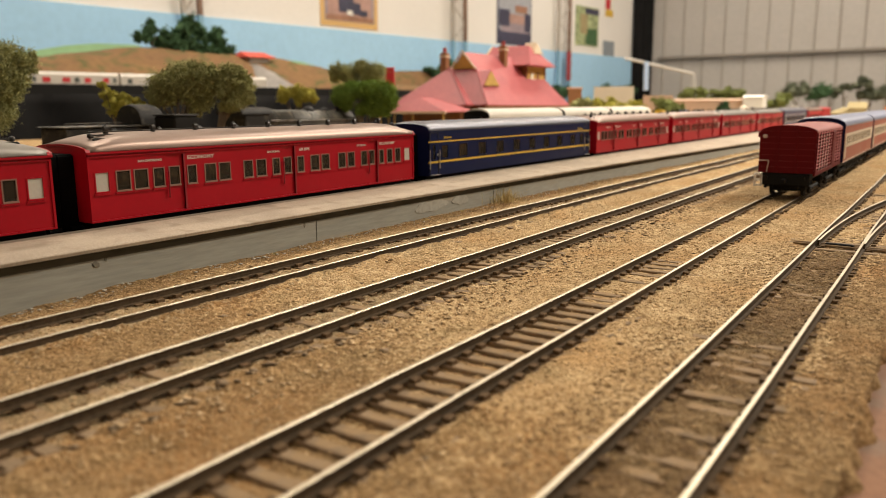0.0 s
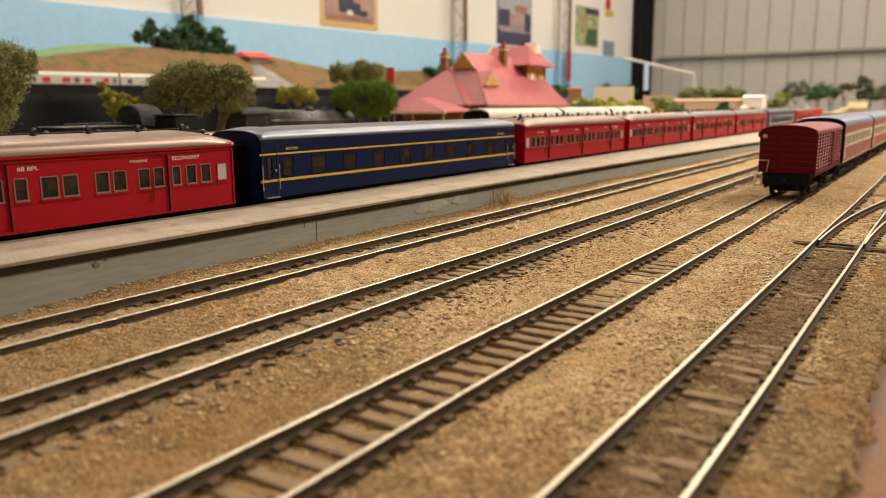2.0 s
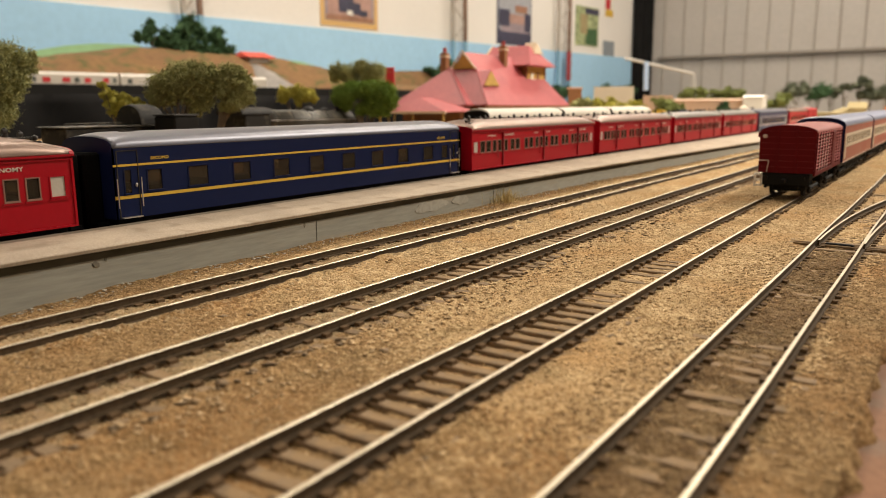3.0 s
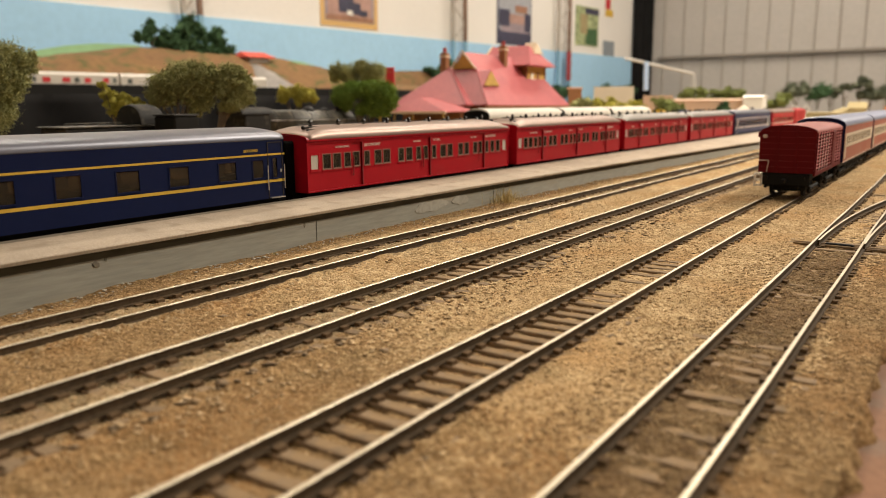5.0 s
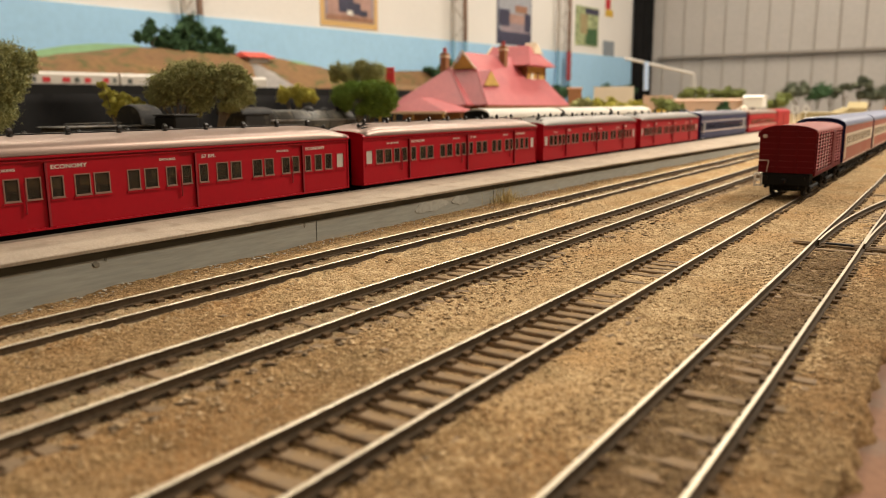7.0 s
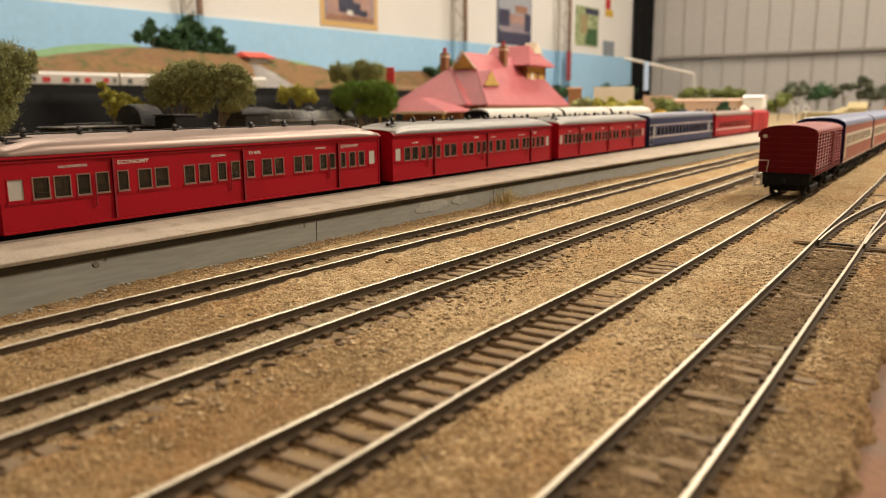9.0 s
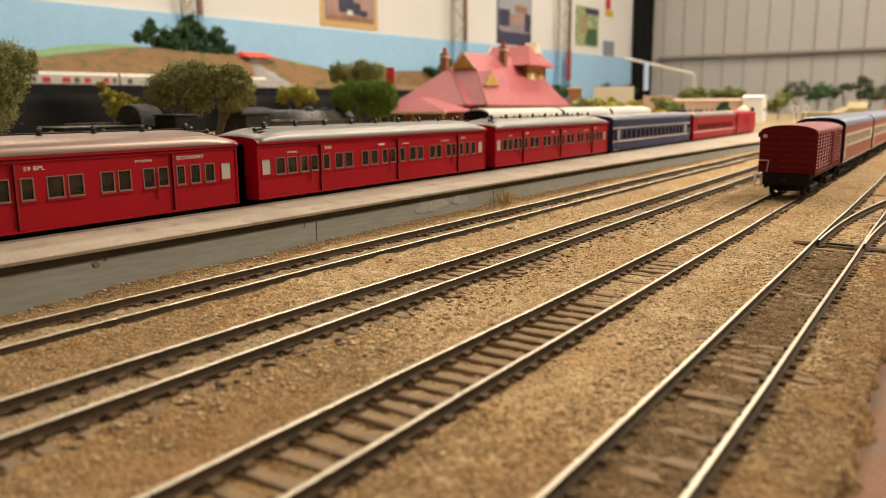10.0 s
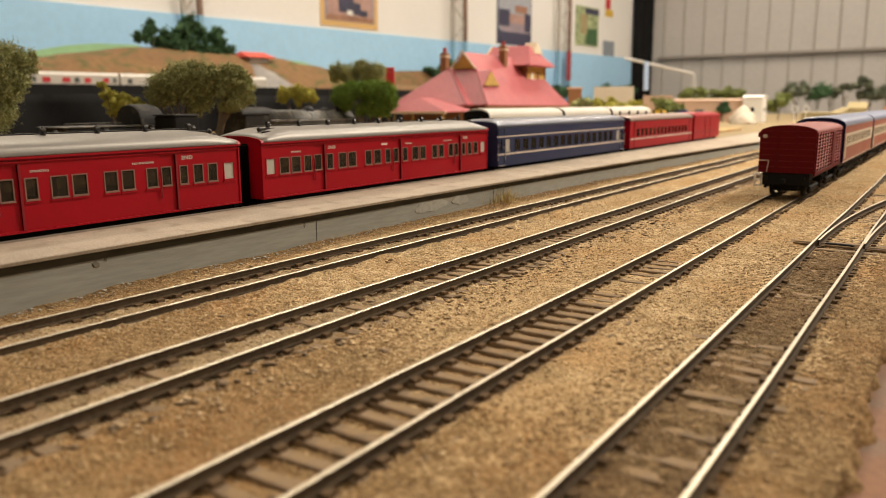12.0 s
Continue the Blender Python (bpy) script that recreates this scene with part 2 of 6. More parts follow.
in_hall(structure("wall_west", box(-0.12, 0, -8.5, 0.12, FLOOR_Z, CEIL_Z), WALL_WHITE, "cream painted hall wall above a sky blue band"))
in_hall(structure("backdrop", box(0.0, 0.012, -8.4, -0.02, -0.35, 0.42), WALL_BLUE, "sky blue painted backdrop band along the hall wall", "backdrop"))
end_wall = in_hall(structure("wall_north", box(0, 6.5, 0, 0.12, FLOOR_Z, CEIL_Z), SHEET, "grey beige ribbed sheet metal end wall"))
in_hall(structure("wall_east", box(6.5, 6.62, -8.5, 0.12, FLOOR_Z, CEIL_Z), WALL_WHITE, "plain cream hall wall"))
# Unseen wall, kept dark so little light bounces onto faces towards the camera.
in_hall(structure("wall_south", box(0, 6.5, -8.62, -8.5, FLOOR_Z, CEIL_Z), DARK_WALL, "unseen brown wall that closes the hall, dark against bounced light"))
in_hall(structure("floor", box(-0.12, 6.62, -8.62, 0.12, FLOOR_Z - 0.1, FLOOR_Z), FLOOR, "dull grey concrete hall floor", "floor"))
in_hall(structure("ceiling", box(-0.12, 6.62, -8.62, 0.12, CEIL_Z, CEIL_Z + 0.1), CEIL, "pale lined hall ceiling", "ceiling"))
random.seed(5)
rib_mesh = solid("rib", box(-0.007, 0.007, -0.010, 0.0, FLOOR_Z, CEIL_Z - 0.01, 0.003), RIB_SHADE)
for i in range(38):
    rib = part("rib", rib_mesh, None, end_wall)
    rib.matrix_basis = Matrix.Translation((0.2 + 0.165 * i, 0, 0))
girt = part("girt", box(0.16, 6.48, -0.040, -0.011, 0.409, 0.432, 0.004), GIRT, end_wall, "dark grey horizontal girt")

# ---------------------------------------------------------------- ground of the model yard
TRACKS = {"a": -0.1811, "b": -0.1328, "c": -0.0801, "d": -0.0343}
RAIL_H = 0.0025


def lumps(x, y, size, seed=0):
    """Smooth random lumps of that size, from -1 to 1."""
    u, v = x / size, y / size
    i, j = np.floor(u), np.floor(v)
    fu, fv = u - i, v - j
    fu, fv = fu * fu * (3 - 2 * fu), fv * fv * (3 - 2 * fv)

    def at(p, q):
        h = np.sin(p * 127.1 + q * 311.7 + seed * 74.7) * 43758.5453
        return 2 * (h - np.floor(h)) - 1

    return (at(i, j) * (1 - fu) + at(i + 1, j) * fu) * (1 - fv) + (at(i, j + 1) * (1 - fu) + at(i + 1, j + 1) * fu) * fv


def ground_z(x, y):
    """Height of the ballast, for arrays."""
    z = np.full_like(x, -0.0028)
    for cx, low, rough in ((TRACKS["a"], -0.0030, 0.0003), (TRACKS["b"], -0.0032, 0.0003), (TRACKS["c"], -0.0032, 0.0002), (TRACKS["d"], -0.0030, 0.0005)):
        inside = 1 / (1 + np.exp((np.abs(x - cx) - (0.0145 if cx == TRACKS["b"] else 0.0100)) / 0.0007))
        dip = 0.0
        if cx == TRACKS["c"]:
            low = low + 0.0011 / (1 + np.exp((0.285 - y) / 0.012))
            dip = 0.0004 * np.exp(-((y - 0.12) / 0.06) ** 2) - 0.0006 * np.exp(-((y - 0.225) / 0.016) ** 2)
        z = z + (low + 0.0028 - dip + rough * (lumps(x, y, 0.004, 1) + 0.6 * lumps(x, y, 0.0017, 2))) * inside
    for cx in (TRACKS["a"], TRACKS["b"]):
        z += 0.0003 * np.exp(-(((np.abs(x - cx) - 0.0110) / 0.0020) ** 2)) * (0.5 + lumps(x, y, 0.006, 11))
    z += 0.0010 * np.exp(-(((x - TRACKS["a"] - 0.014 * np.clip(y - 0.1, 0, 3) ** 2 - 0.0104) / 0.0017) ** 2)) * (0.9 + 0.15 * lumps(x, y, 0.003, 12))
    z += 0.0006 * np.exp(-(((np.abs(x - TRACKS["c"]) - 0.0130) / 0.0022) ** 2)) * (0.8 + 0.5 * lumps(x, y, 0.005, 13))
    for cx, sink in ((TRACKS["b"], 0.0004),):
        z -= sink * np.exp(-(((x - cx - 0.0125) / 0.002) ** 2)) * (0.6 + lumps(x, y, 0.02, 6))
    bank = -0.0002 - 0.0026 * np.clip((0.14 - y) / 0.07, 0, 1) + 0.0010 * np.clip((y - 0.25) / 0.15, 0, 1)
    z += bank / (1 + np.exp((x + 0.2095) / 0.0018))
    z += 0.0004 * lumps(x, y, 0.03, 3) + 0.0003 * lumps(x, y, 0.009, 4) + 0.00028 * lumps(x, y, 0.0028, 5)
    return z


def sheet(name, x0, x1, y0, y1, step_x, step_y, material, rough=0.0):
    xs = np.arange(x0, x1 + step_x / 2, step_x)
    ys = np.arange(y0, y1 + step_y / 2, step_y)
    gx, gy = np.meshgrid(xs, ys)
    rng = np.random.RandomState(7)
    gz = ground_z(gx, gy) + rough * (rng.rand(*gx.shape) - 0.5)
    n, k = len(xs), len(ys)
    verts = np.stack([gx.ravel(), gy.ravel(), gz.ravel()], 1)
    idx = np.arange(n * k).reshape(k, n)
    faces = np.stack([idx[:-1, :-1].ravel(), idx[:-1, 1:].ravel(), idx[1:, 1:].ravel(), idx[1:, :-1].ravel()], 1)
    me = numpy_mesh(name, verts, faces, [material])
    me.polygons.foreach_set("use_smooth", [True] * len(me.polygons))
    fx, fy = gx[:-1, :-1], gy[:-1, :-1]
    stray = rng.randn(k - 1, n - 1)
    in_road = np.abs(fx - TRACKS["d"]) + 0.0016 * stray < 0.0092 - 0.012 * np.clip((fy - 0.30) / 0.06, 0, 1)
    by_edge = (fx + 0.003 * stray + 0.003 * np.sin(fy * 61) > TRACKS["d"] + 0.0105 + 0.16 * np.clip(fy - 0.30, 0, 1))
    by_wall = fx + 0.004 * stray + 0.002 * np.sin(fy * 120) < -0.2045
    # Warmer ground by the camera, its tone also darkened for the shade there.
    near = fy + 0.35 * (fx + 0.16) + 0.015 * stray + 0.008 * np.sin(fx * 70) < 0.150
    me.materials.append(SHADED_EARTH)
    me.materials.append(GREY_SAND)
    me.materials.append(TAN_SHADE_EARTH)
    between = np.zeros((k - 1, n - 1), bool)
    for mid in (TRACKS["a"], TRACKS["b"]):
        between |= np.abs(fx - mid) < 0.0105 + 0.0016 * stray
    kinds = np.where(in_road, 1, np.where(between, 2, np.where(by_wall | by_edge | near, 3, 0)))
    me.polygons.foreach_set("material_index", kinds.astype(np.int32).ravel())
    return me


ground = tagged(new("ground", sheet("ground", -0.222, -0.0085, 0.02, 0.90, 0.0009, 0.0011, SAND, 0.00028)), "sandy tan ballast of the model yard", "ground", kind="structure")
near_edge = [v for v in ground.data.vertices if v.co.x > -0.0090]
for v in near_edge:
    v.co.z = -0.0064
    v.co.x += 0.0011 * math.sin(v.co.y * 260) + 0.0012 * math.sin(v.co.y * 93 + 1) + 0.0008 * math.sin(v.co.y * 610)
tagged(new("ground", sheet("ground", -0.0100, 0.060, 0.26, 0.90, 0.002, 0.003, SAND, 0.0002)), "sandy tan ballast beside the turnout", "ground", kind="structure")
far_ground = tagged(new("ground", sheet("ground", -0.222, 0.060, 0.90, 4.4, 0.004, 0.008, SAND, 0.0003)), "sandy tan ballast of the model yard", "ground", kind="structure")
structure("baseboard", box(-0.95, 0.30, -0.60, 4.4, -0.06, -0.0062), shader("brown_baseboard", (0.24, 0.118, 0.062), 0.85, 0, 0.2, 500, 30, 0.0004, wear=0.2, wear_color=(0.2, 0.12, 0.075)), "brown painted baseboard under the model yard", "board")
structure("ground", box(-0.95, -0.2215, -0.60, 4.4, -0.0061, -0.0035), shader("far_yard_ground", (0.30, 0.215, 0.125), 0.95, 0, 0.3, 400, 14, tint=(0.27, 0.21, 0.115), spec=0.12), "sandy ground behind the platform", "ground")


def grains(name, count, box_, size, material, seed, lift=0.0):
    """Loose ballast: small squashed eight-sided stones, denser towards the near yard."""
    rng = np.random.RandomState(seed)
    x0, x1, y0, y1 = box_
    x = x0 + (x1 - x0) * rng.rand(count)
    y = y0 + (y1 - y0) * rng.rand(count) ** 1.15
    z = ground_z(x, y) + lift
    for cx in TRACKS.values():
        for side in (-1, 1):
            near = np.abs(x - cx - side * 0.00825) < 0.0011
            z = np.where(near, -0.02, z)
    r = size[0] + (size[1] - size[0]) * rng.rand(count) ** 2.2
    base = np.array([[1, 0, 0], [0, 1, 0], [-1, 0, 0], [0, -1, 0], [0, 0, 0.22], [0, 0, -0.6]])
    v = base[None] * (0.65 + 0.7 * rng.rand(count, 6, 1)) * r[:, None, None]
    a = rng.rand(count) * 6.283
    ca, sa = np.cos(a)[:, None], np.sin(a)[:, None]
    vx, vy = v[..., 0] * ca - v[..., 1] * sa, v[..., 0] * sa + v[..., 1] * ca
    tilt = (rng.rand(count, 1) - 0.5) * 0.5
    vz = v[..., 2] + vx * tilt
    verts = np.stack([vx + x[:, None], vy + y[:, None], vz + z[:, None] + r[:, None] * 0.04], 2).reshape(-1, 3)
    tri = np.array([[0, 1, 4], [1, 2, 4], [2, 3, 4], [3, 0, 4], [1, 0, 5], [2, 1, 5], [3, 2, 5], [0, 3, 5]])
    faces = (tri[None] + 6 * np.arange(count)[:, None, None]).reshape(-1, 3)
    return numpy_mesh(name, verts, faces, [material])


tagged(new("gravel", grains("gravel", 120000, (-0.2135, -0.042, 0.03, 0.50), (0.00014, 0.0005), STONE, 3)), "loose tan ballast grains over the yard", "gravel", kind="stuff")
tagged(new("gravel", grains("gravel", 22000, (-0.056, -0.0095, 0.03, 0.34), (0.00015, 0.0006), SHADED_GRAIN, 5)), "loose brown crumbs beside the near track, toned for its shade", "gravel", kind="stuff")
tagged(new("gravel", grains("gravel", 12000, (-0.2135, -0.0095, 0.06, 0.60), (0.00014, 0.0005), STONE_PALE, 4)), "pale loose ballast grains over the yard", "gravel", kind="stuff")
tagged(new("gravel", grains("gravel", 700, (-0.2135, -0.0095, 0.12, 0.60), (0.0005, 0.0010), STONE, 8, 0.0002)), "larger loose ballast chips over the yard", "gravel", kind="stuff")
tagged(new("gravel", grains("gravel", 220, (-0.2135, -0.0095, 0.03, 0.60), (0.0006, 0.0014), SLEEPER, 9, 0.0001)), "dark brown wood chips among the ballast", "gravel", kind="stuff")
tagged(new("gravel", grains("gravel", 4500, (-0.2155, -0.2030, 0.05, 0.80), (0.00018, 0.0005), STONE, 6, 0.0002)), "brown crumbs piled along the platform wall", "gravel", kind="stuff")

tagged(new("gravel", grains("gravel", 260, (-0.2150, -0.2075, 0.07, 0.60), (0.0004, 0.0009), BLIND, 16, 0.0004)), "few pale crumbs along the foot of the platform wall", "gravel", kind="stuff")
tagged(new("gravel", grains("gravel", 110, (-0.1205, -0.1150, 0.05, 0.42), (0.0007, 0.0017), SLEEPER, 17, 0.0003)), "dark splintered sleeper ends beside the second track", "gravel", kind="stuff")
tagged(new("gravel", grains("gravel", 420, (-0.1205, -0.1040, 0.07, 0.42), (0.0005, 0.0010), STONE_PALE, 18, 0.0003)), "coarser pale stones beside the second track", "gravel", kind="stuff")
tagged(new("gravel", grains("gravel", 900, (-0.0935, -0.0670, 0.05, 0.42), (0.0002, 0.0007), STONE, 14, 0.0004)), "tan crumbs spilt over the open sleepers", "gravel", kind="stuff")


# ---------------------------------------------------------------- platform
platform = thing("platform", "long grey concrete model platform with a pale top", "platform", kind="structure")
PX0, PX1, PZ = -0.2145, -0.2478, 0.0098


def along(profile, ys, bend=lambda y: (0.0, 0.0), bm=None, mat=0, smooth=False):
    rings = []
    for y in ys:
        dx, dz = bend(y)
        rings.append([(px + dx, y, pz + dz) for px, pz in profile])
    return loft(rings, True, True, bm, mat, smooth)


def platform_bend(y):
    return (0.025 * max(y - 0.15, 0) ** 2, 0.0007 - 0.0031 * (min(max(y, 0), 1.6) - 0.1))


yy = [-0.25 + 0.05 * i for i in range(34)]
random.seed(8)
for ya_, yb_, dz_ in ((-0.25, 0.2285, 0.0), (0.2291, 0.372, 0.0), (0.3726, 1.40, 0.0)):
    seg = [ya_ + (yb_ - ya_) * i / 12 for i in range(13)]
    part("wall_panel", along([(PX0 - 0.0018, -0.0061), (PX0 - 0.0018, PZ - 0.00135), (PX0 - 0.03, PZ - 0.00135), (PX0 - 0.03, -0.0061)], seg, platform_bend), CONCRETE, platform, "smooth grey concrete face")
part("coping", along([(PX0 + 0.0001, PZ - 0.0013), (PX0 + 0.0003, PZ - 0.0003), (PX0 - 0.0001, PZ), (PX0 - 0.0042, PZ + 0.0001), (PX0 - 0.0042, PZ - 0.0013)], yy, platform_bend), COPING, platform)
# The strip's dark colour holds the coping's shadow together with staining.
COPING_SHADE = shader("coping_shade_strip", (0.085, 0.08, 0.062), 0.9, 0, 0.35, 700, 40, 0.0002, spec=0.1, stretch=(1, 0.15, 1))
part("fascia_strip", along([(PX0 - 0.0015, PZ - 0.0040), (PX0 - 0.0015, PZ - 0.0014), (PX0 - 0.0040, PZ - 0.0014), (PX0 - 0.0040, PZ - 0.0040)], yy, platform_bend), COPING_SHADE, platform, "dark strip below the coping, its shadow and staining in colour")
top_rings = []
for y in yy:
    dx, dz = platform_bend(y)
    top_rings.append([(PX0 - 0.0043 + dx, y, PZ - 0.0022 + dz), (PX0 - 0.0043 + dx, y, PZ + dz), (PX1 + 0.0055, y, PZ + 0.0012), (PX1 + 0.0055, y, PZ - 0.0022)])
part("platform_top", loft(top_rings, True, True, None, 0, False), COPING, platform, "pale worn paved surface")
part("back_edging", along([(PX1 + 0.0054, PZ - 0.0022), (PX1 + 0.0054, PZ + 0.0012), (PX1 + 0.0008, PZ + 0.0012), (PX1 + 0.0008, PZ - 0.0022)], yy), COPING_EDGE, platform, "grey back edging")

DRIP = shader("dark_drip", (0.19, 0.18, 0.145), 0.9, 0, 0.2, 700, 60)
REPAIR = shader("pale_repair", (0.385, 0.375, 0.325), 0.9, 0, 0.2, 500, 60, 0.0002)


def wall_patch(name, y, z, ry, rz, material, label, seed):
    """A thin irregular smear on the platform's face."""
    rng = random.Random(seed)
    x = PX0 - 0.0018 + platform_bend(y)[0]
    turns = [a * math.pi / 14 for a in range(28)]
    out = [0.85 + 0.16 * math.sin(2 * a + seed) + 0.10 * math.sin(5 * a + 2 * seed) + 0.05 * rng.random() for a in turns]
    edge = [(ry * r * math.cos(a), rz * r * math.sin(a)) for a, r in zip(turns, out)]
    part(name, loft([[(x - 0.0006, y + a, z + b) for a, b in edge], [(x + 0.0002, y + 0.92 * a, z + 0.92 * b) for a, b in edge]]), material, platform, label)


wall_patch("repair_patch", 0.312, 0.0030, 0.0150, 0.0040, REPAIR, "pale cement repair on the wall", 1)
wall_patch("repair_patch", 0.338, 0.0034, 0.0080, 0.0036, REPAIR, "pale cement repair on the wall", 2)
wall_patch("drip", 0.1312, 0.0050, 0.0013, 0.0012, DRIP, "dark oily drip", 3)
wall_patch("drip", 0.1345, 0.0068, 0.0006, 0.0016, DRIP, "dark oily drip", 4)
wall_patch("drip", 0.222, 0.0052, 0.0006, 0.0010, DRIP, "dark oily drip", 5)

tagged(new("gravel", grains("gravel", 9000, (-0.045, 0.030, 0.30, 0.60), (0.00018, 0.0006), STONE, 12)), "loose tan ballast grains round the turnout", "gravel", kind="stuff")

# the table that carries the model yard
TIMBER = shader("table_timber", (0.30, 0.21, 0.12), 0.75, 0, 0.2, 120, 9, stretch=(1, 0.2, 1))
table = thing("layout_table", "timber table that carries the model yard", "table")
for x in (-1.33, -0.55, 0.28):
    part("rail", box(x - 0.02, x + 0.02, -0.58, 4.38, -0.13, -0.0605), TIMBER, table)
    for y in (-0.5, 1.1, 2.7, 4.3):
        part("leg", box(x - 0.03, x + 0.03, y - 0.03, y + 0.03, FLOOR_Z, -0.1305), TIMBER, table)
# ---------------------------------------------------------------- tracks
RAIL_PROFILE = [(-0.0009, -0.0025), (0.0009, -0.0025), (0.0009, -0.0022), (0.00028, -0.0019), (0.00028, -0.0008), (0.00044, -0.0006), (0.00044, -0.0001),
                (0.00035, 0.0), (-0.00035, 0.0), (-0.00044, -0.0001), (-0.00044, -0.0006), (-0.00028, -0.0008), (-0.00028, -0.0019), (-0.0009, -0.0022)]


def rail(path, parent, name="rail"):
    """path: points (x, y) of the rail's centre line."""
    rings = []
    for i, (x, y) in enumerate(path):
        a, b = path[max(i - 1, 0)], path[min(i + 1, len(path) - 1)]
        d = Vector((b[0] - a[0], b[1] - a[1])).normalized()
        rings.append([(x + d.y * px, y - d.x * px, pz) for px, pz in RAIL_PROFILE])
    bm = loft(rings, True, True)
    bm.faces.ensure_lookup_table()
    n = len(RAIL_PROFILE)
    for i, f in enumerate(bm.faces[:(len(path) - 1) * n]):
        f.material_index = 1 if i % n in (6, 7, 8) else 0
    bmesh.ops.recalc_face_normals(bm, faces=bm.faces)
    return part(name, bm, [RAIL_SIDE, RAIL_TOP], parent)


def sleeper_mesh():
    bm = box(-0.0150, 0.0150, -0.0016, 0.0016, -0.0056, -0.0026, 0.00025)
    for sx in (-0.00825, 0.00825):
        for o in (-0.0016, 0.0016):
            box(sx + o - 0.0008, sx + o + 0.0008, -0.0011, 0.0011, -0.0027, -0.00165, 0, bm, 1)
    return solid("sleeper", bm, [SLEEPER, CLIP])


SLEEPER_MESH = sleeper_mesh()
PITCH = 0.0064


def wobble(x, y, k):
    return x + 0.00018 * math.sin(y * 19 + k) + 0.00012 * math.sin(y * 43 + 2 * k)


def straight_track(name, cx, y0, y1, label, lower=0.0, bend=lambda y: 0.0, seed=1):
    rng = random.Random(seed)
    track = thing(name, label, "track", "tracks of the yard")
    n = int((y1 - y0) / 0.03)
    ys = [y0 + (y1 - y0) * i / n for i in range(n + 1)]
    for s in (-1, 1):
        rail([(wobble(cx + s * 0.00825 + bend(y), y, seed), y) for y in ys], track)
    y, i = max(y0, 0.03), 0
    far = bmesh.new()
    while y < y1:
        m = Matrix.Translation((cx + bend(y) + rng.uniform(-4e-4, 4e-4), y + rng.uniform(-5e-4, 5e-4), lower * rng.uniform(0.4, 1.5) + rng.uniform(-2e-4, 0))) @ pose(0, 0, 0, 0, rng.uniform(-0.6, 0.6), rng.uniform(-2.5, 2.5))
        if i < 260:
            part("sleeper", SLEEPER_MESH, None, track).matrix_basis = m
        else:
            box(-0.015, 0.015, -0.0016, 0.0016, -0.0056, -0.0026, 0, far_join := bmesh.new())
            join(far, far_join, 0, m)
        y, i = y + PITCH, i + 1
    tagged(part("far_sleepers", far, SLEEPER, track), kind="stuff")
    return track


straight_track("track", TRACKS["a"], 0.0, 3.0, "model railway track beside the platform, sleepers half buried", -0.0004, lambda y: 0.014 * max(y - 0.1, 0) ** 2, seed=1)
straight_track("track", TRACKS["b"], 0.0, 3.2, "model railway track with bright rail heads in sandy ballast", -0.0003, seed=2)
straight_track("track", TRACKS["c"], 0.0, 3.4, "model railway track with open wooden sleepers under the van", 0.0, seed=3)
straight_track("track", TRACKS["d"], 0.0, 3.4, "model railway track that leads into a turnout", -0.0007, seed=4)
straight_track("track", -0.2633, -0.3, 3.0, "model railway track behind the platform under the moving train", 0.0, seed=6)

# the turnout's diverging road
turnout = thing("turnout", "model turnout whose curved road leaves to one side", "track", "tracks of the yard")
RADIUS, SPLIT = 1.05, 0.325
for s in (-1, 1):
    pts = []
    for i in range(24):
        a = 0.42 * i / 23
        r = RADIUS - s * 0.00825
        pts.append((TRACKS["d"] + RADIUS - r * math.cos(a) + (0.0012 if s < 0 else 0.0004), SPLIT + r * math.sin(a)))
    rail(pts, turnout, "curved_rail")
for i in range(60):
    a = i * PITCH / RADIUS
    part("sleeper", SLEEPER_MESH, None, turnout).matrix_basis = pose(TRACKS["d"] + RADIUS * (1 - math.cos(a)) + 0.001, SPLIT + RADIUS * math.sin(a), -0.0004, 0, 0, -math.degrees(a))
for dy in (0.0, 0.0032):
    part("throw_bar", box(-0.0165, 0.0230, -0.0005, 0.0005, -0.0027, -0.0018, 0.0002), SLEEPER, turnout, "dark throw bar").matrix_basis = pose(TRACKS["d"], SPLIT + 0.001 + dy, 0, 0, 0, -3)
part("point_motor", box(-0.0050, 0.0050, -0.0010, 0.0010, -0.0027, -0.0012, 0.0003), BLACK, turnout, "black slotted point motor cover").matrix_basis = pose(TRACKS["d"], SPLIT + 0.0026, 0, 0, 0, -3)

# longer timbers under the point blades
timber = solid("timber", box(-0.0195, 0.0185, -0.0017, 0.0017, -0.0056, -0.0026, 0.00025), SLEEPER)
for i, y in enumerate((SPLIT - 0.004, SPLIT + 0.007, SPLIT + 0.0135)):
    part("timber", timber, None, turnout, "" if i else "weathered long timber").matrix_basis = pose(TRACKS["d"], y, -0.0001, 0, 0, -1.5 + i)

# dry grass tuft against the platform wall, and loose chips on the ballast
TUFT = shader("dry_grass", (0.50, 0.40, 0.20), 0.9, 0, 0.3, 900, 90, spec=0.1, island=0.4)


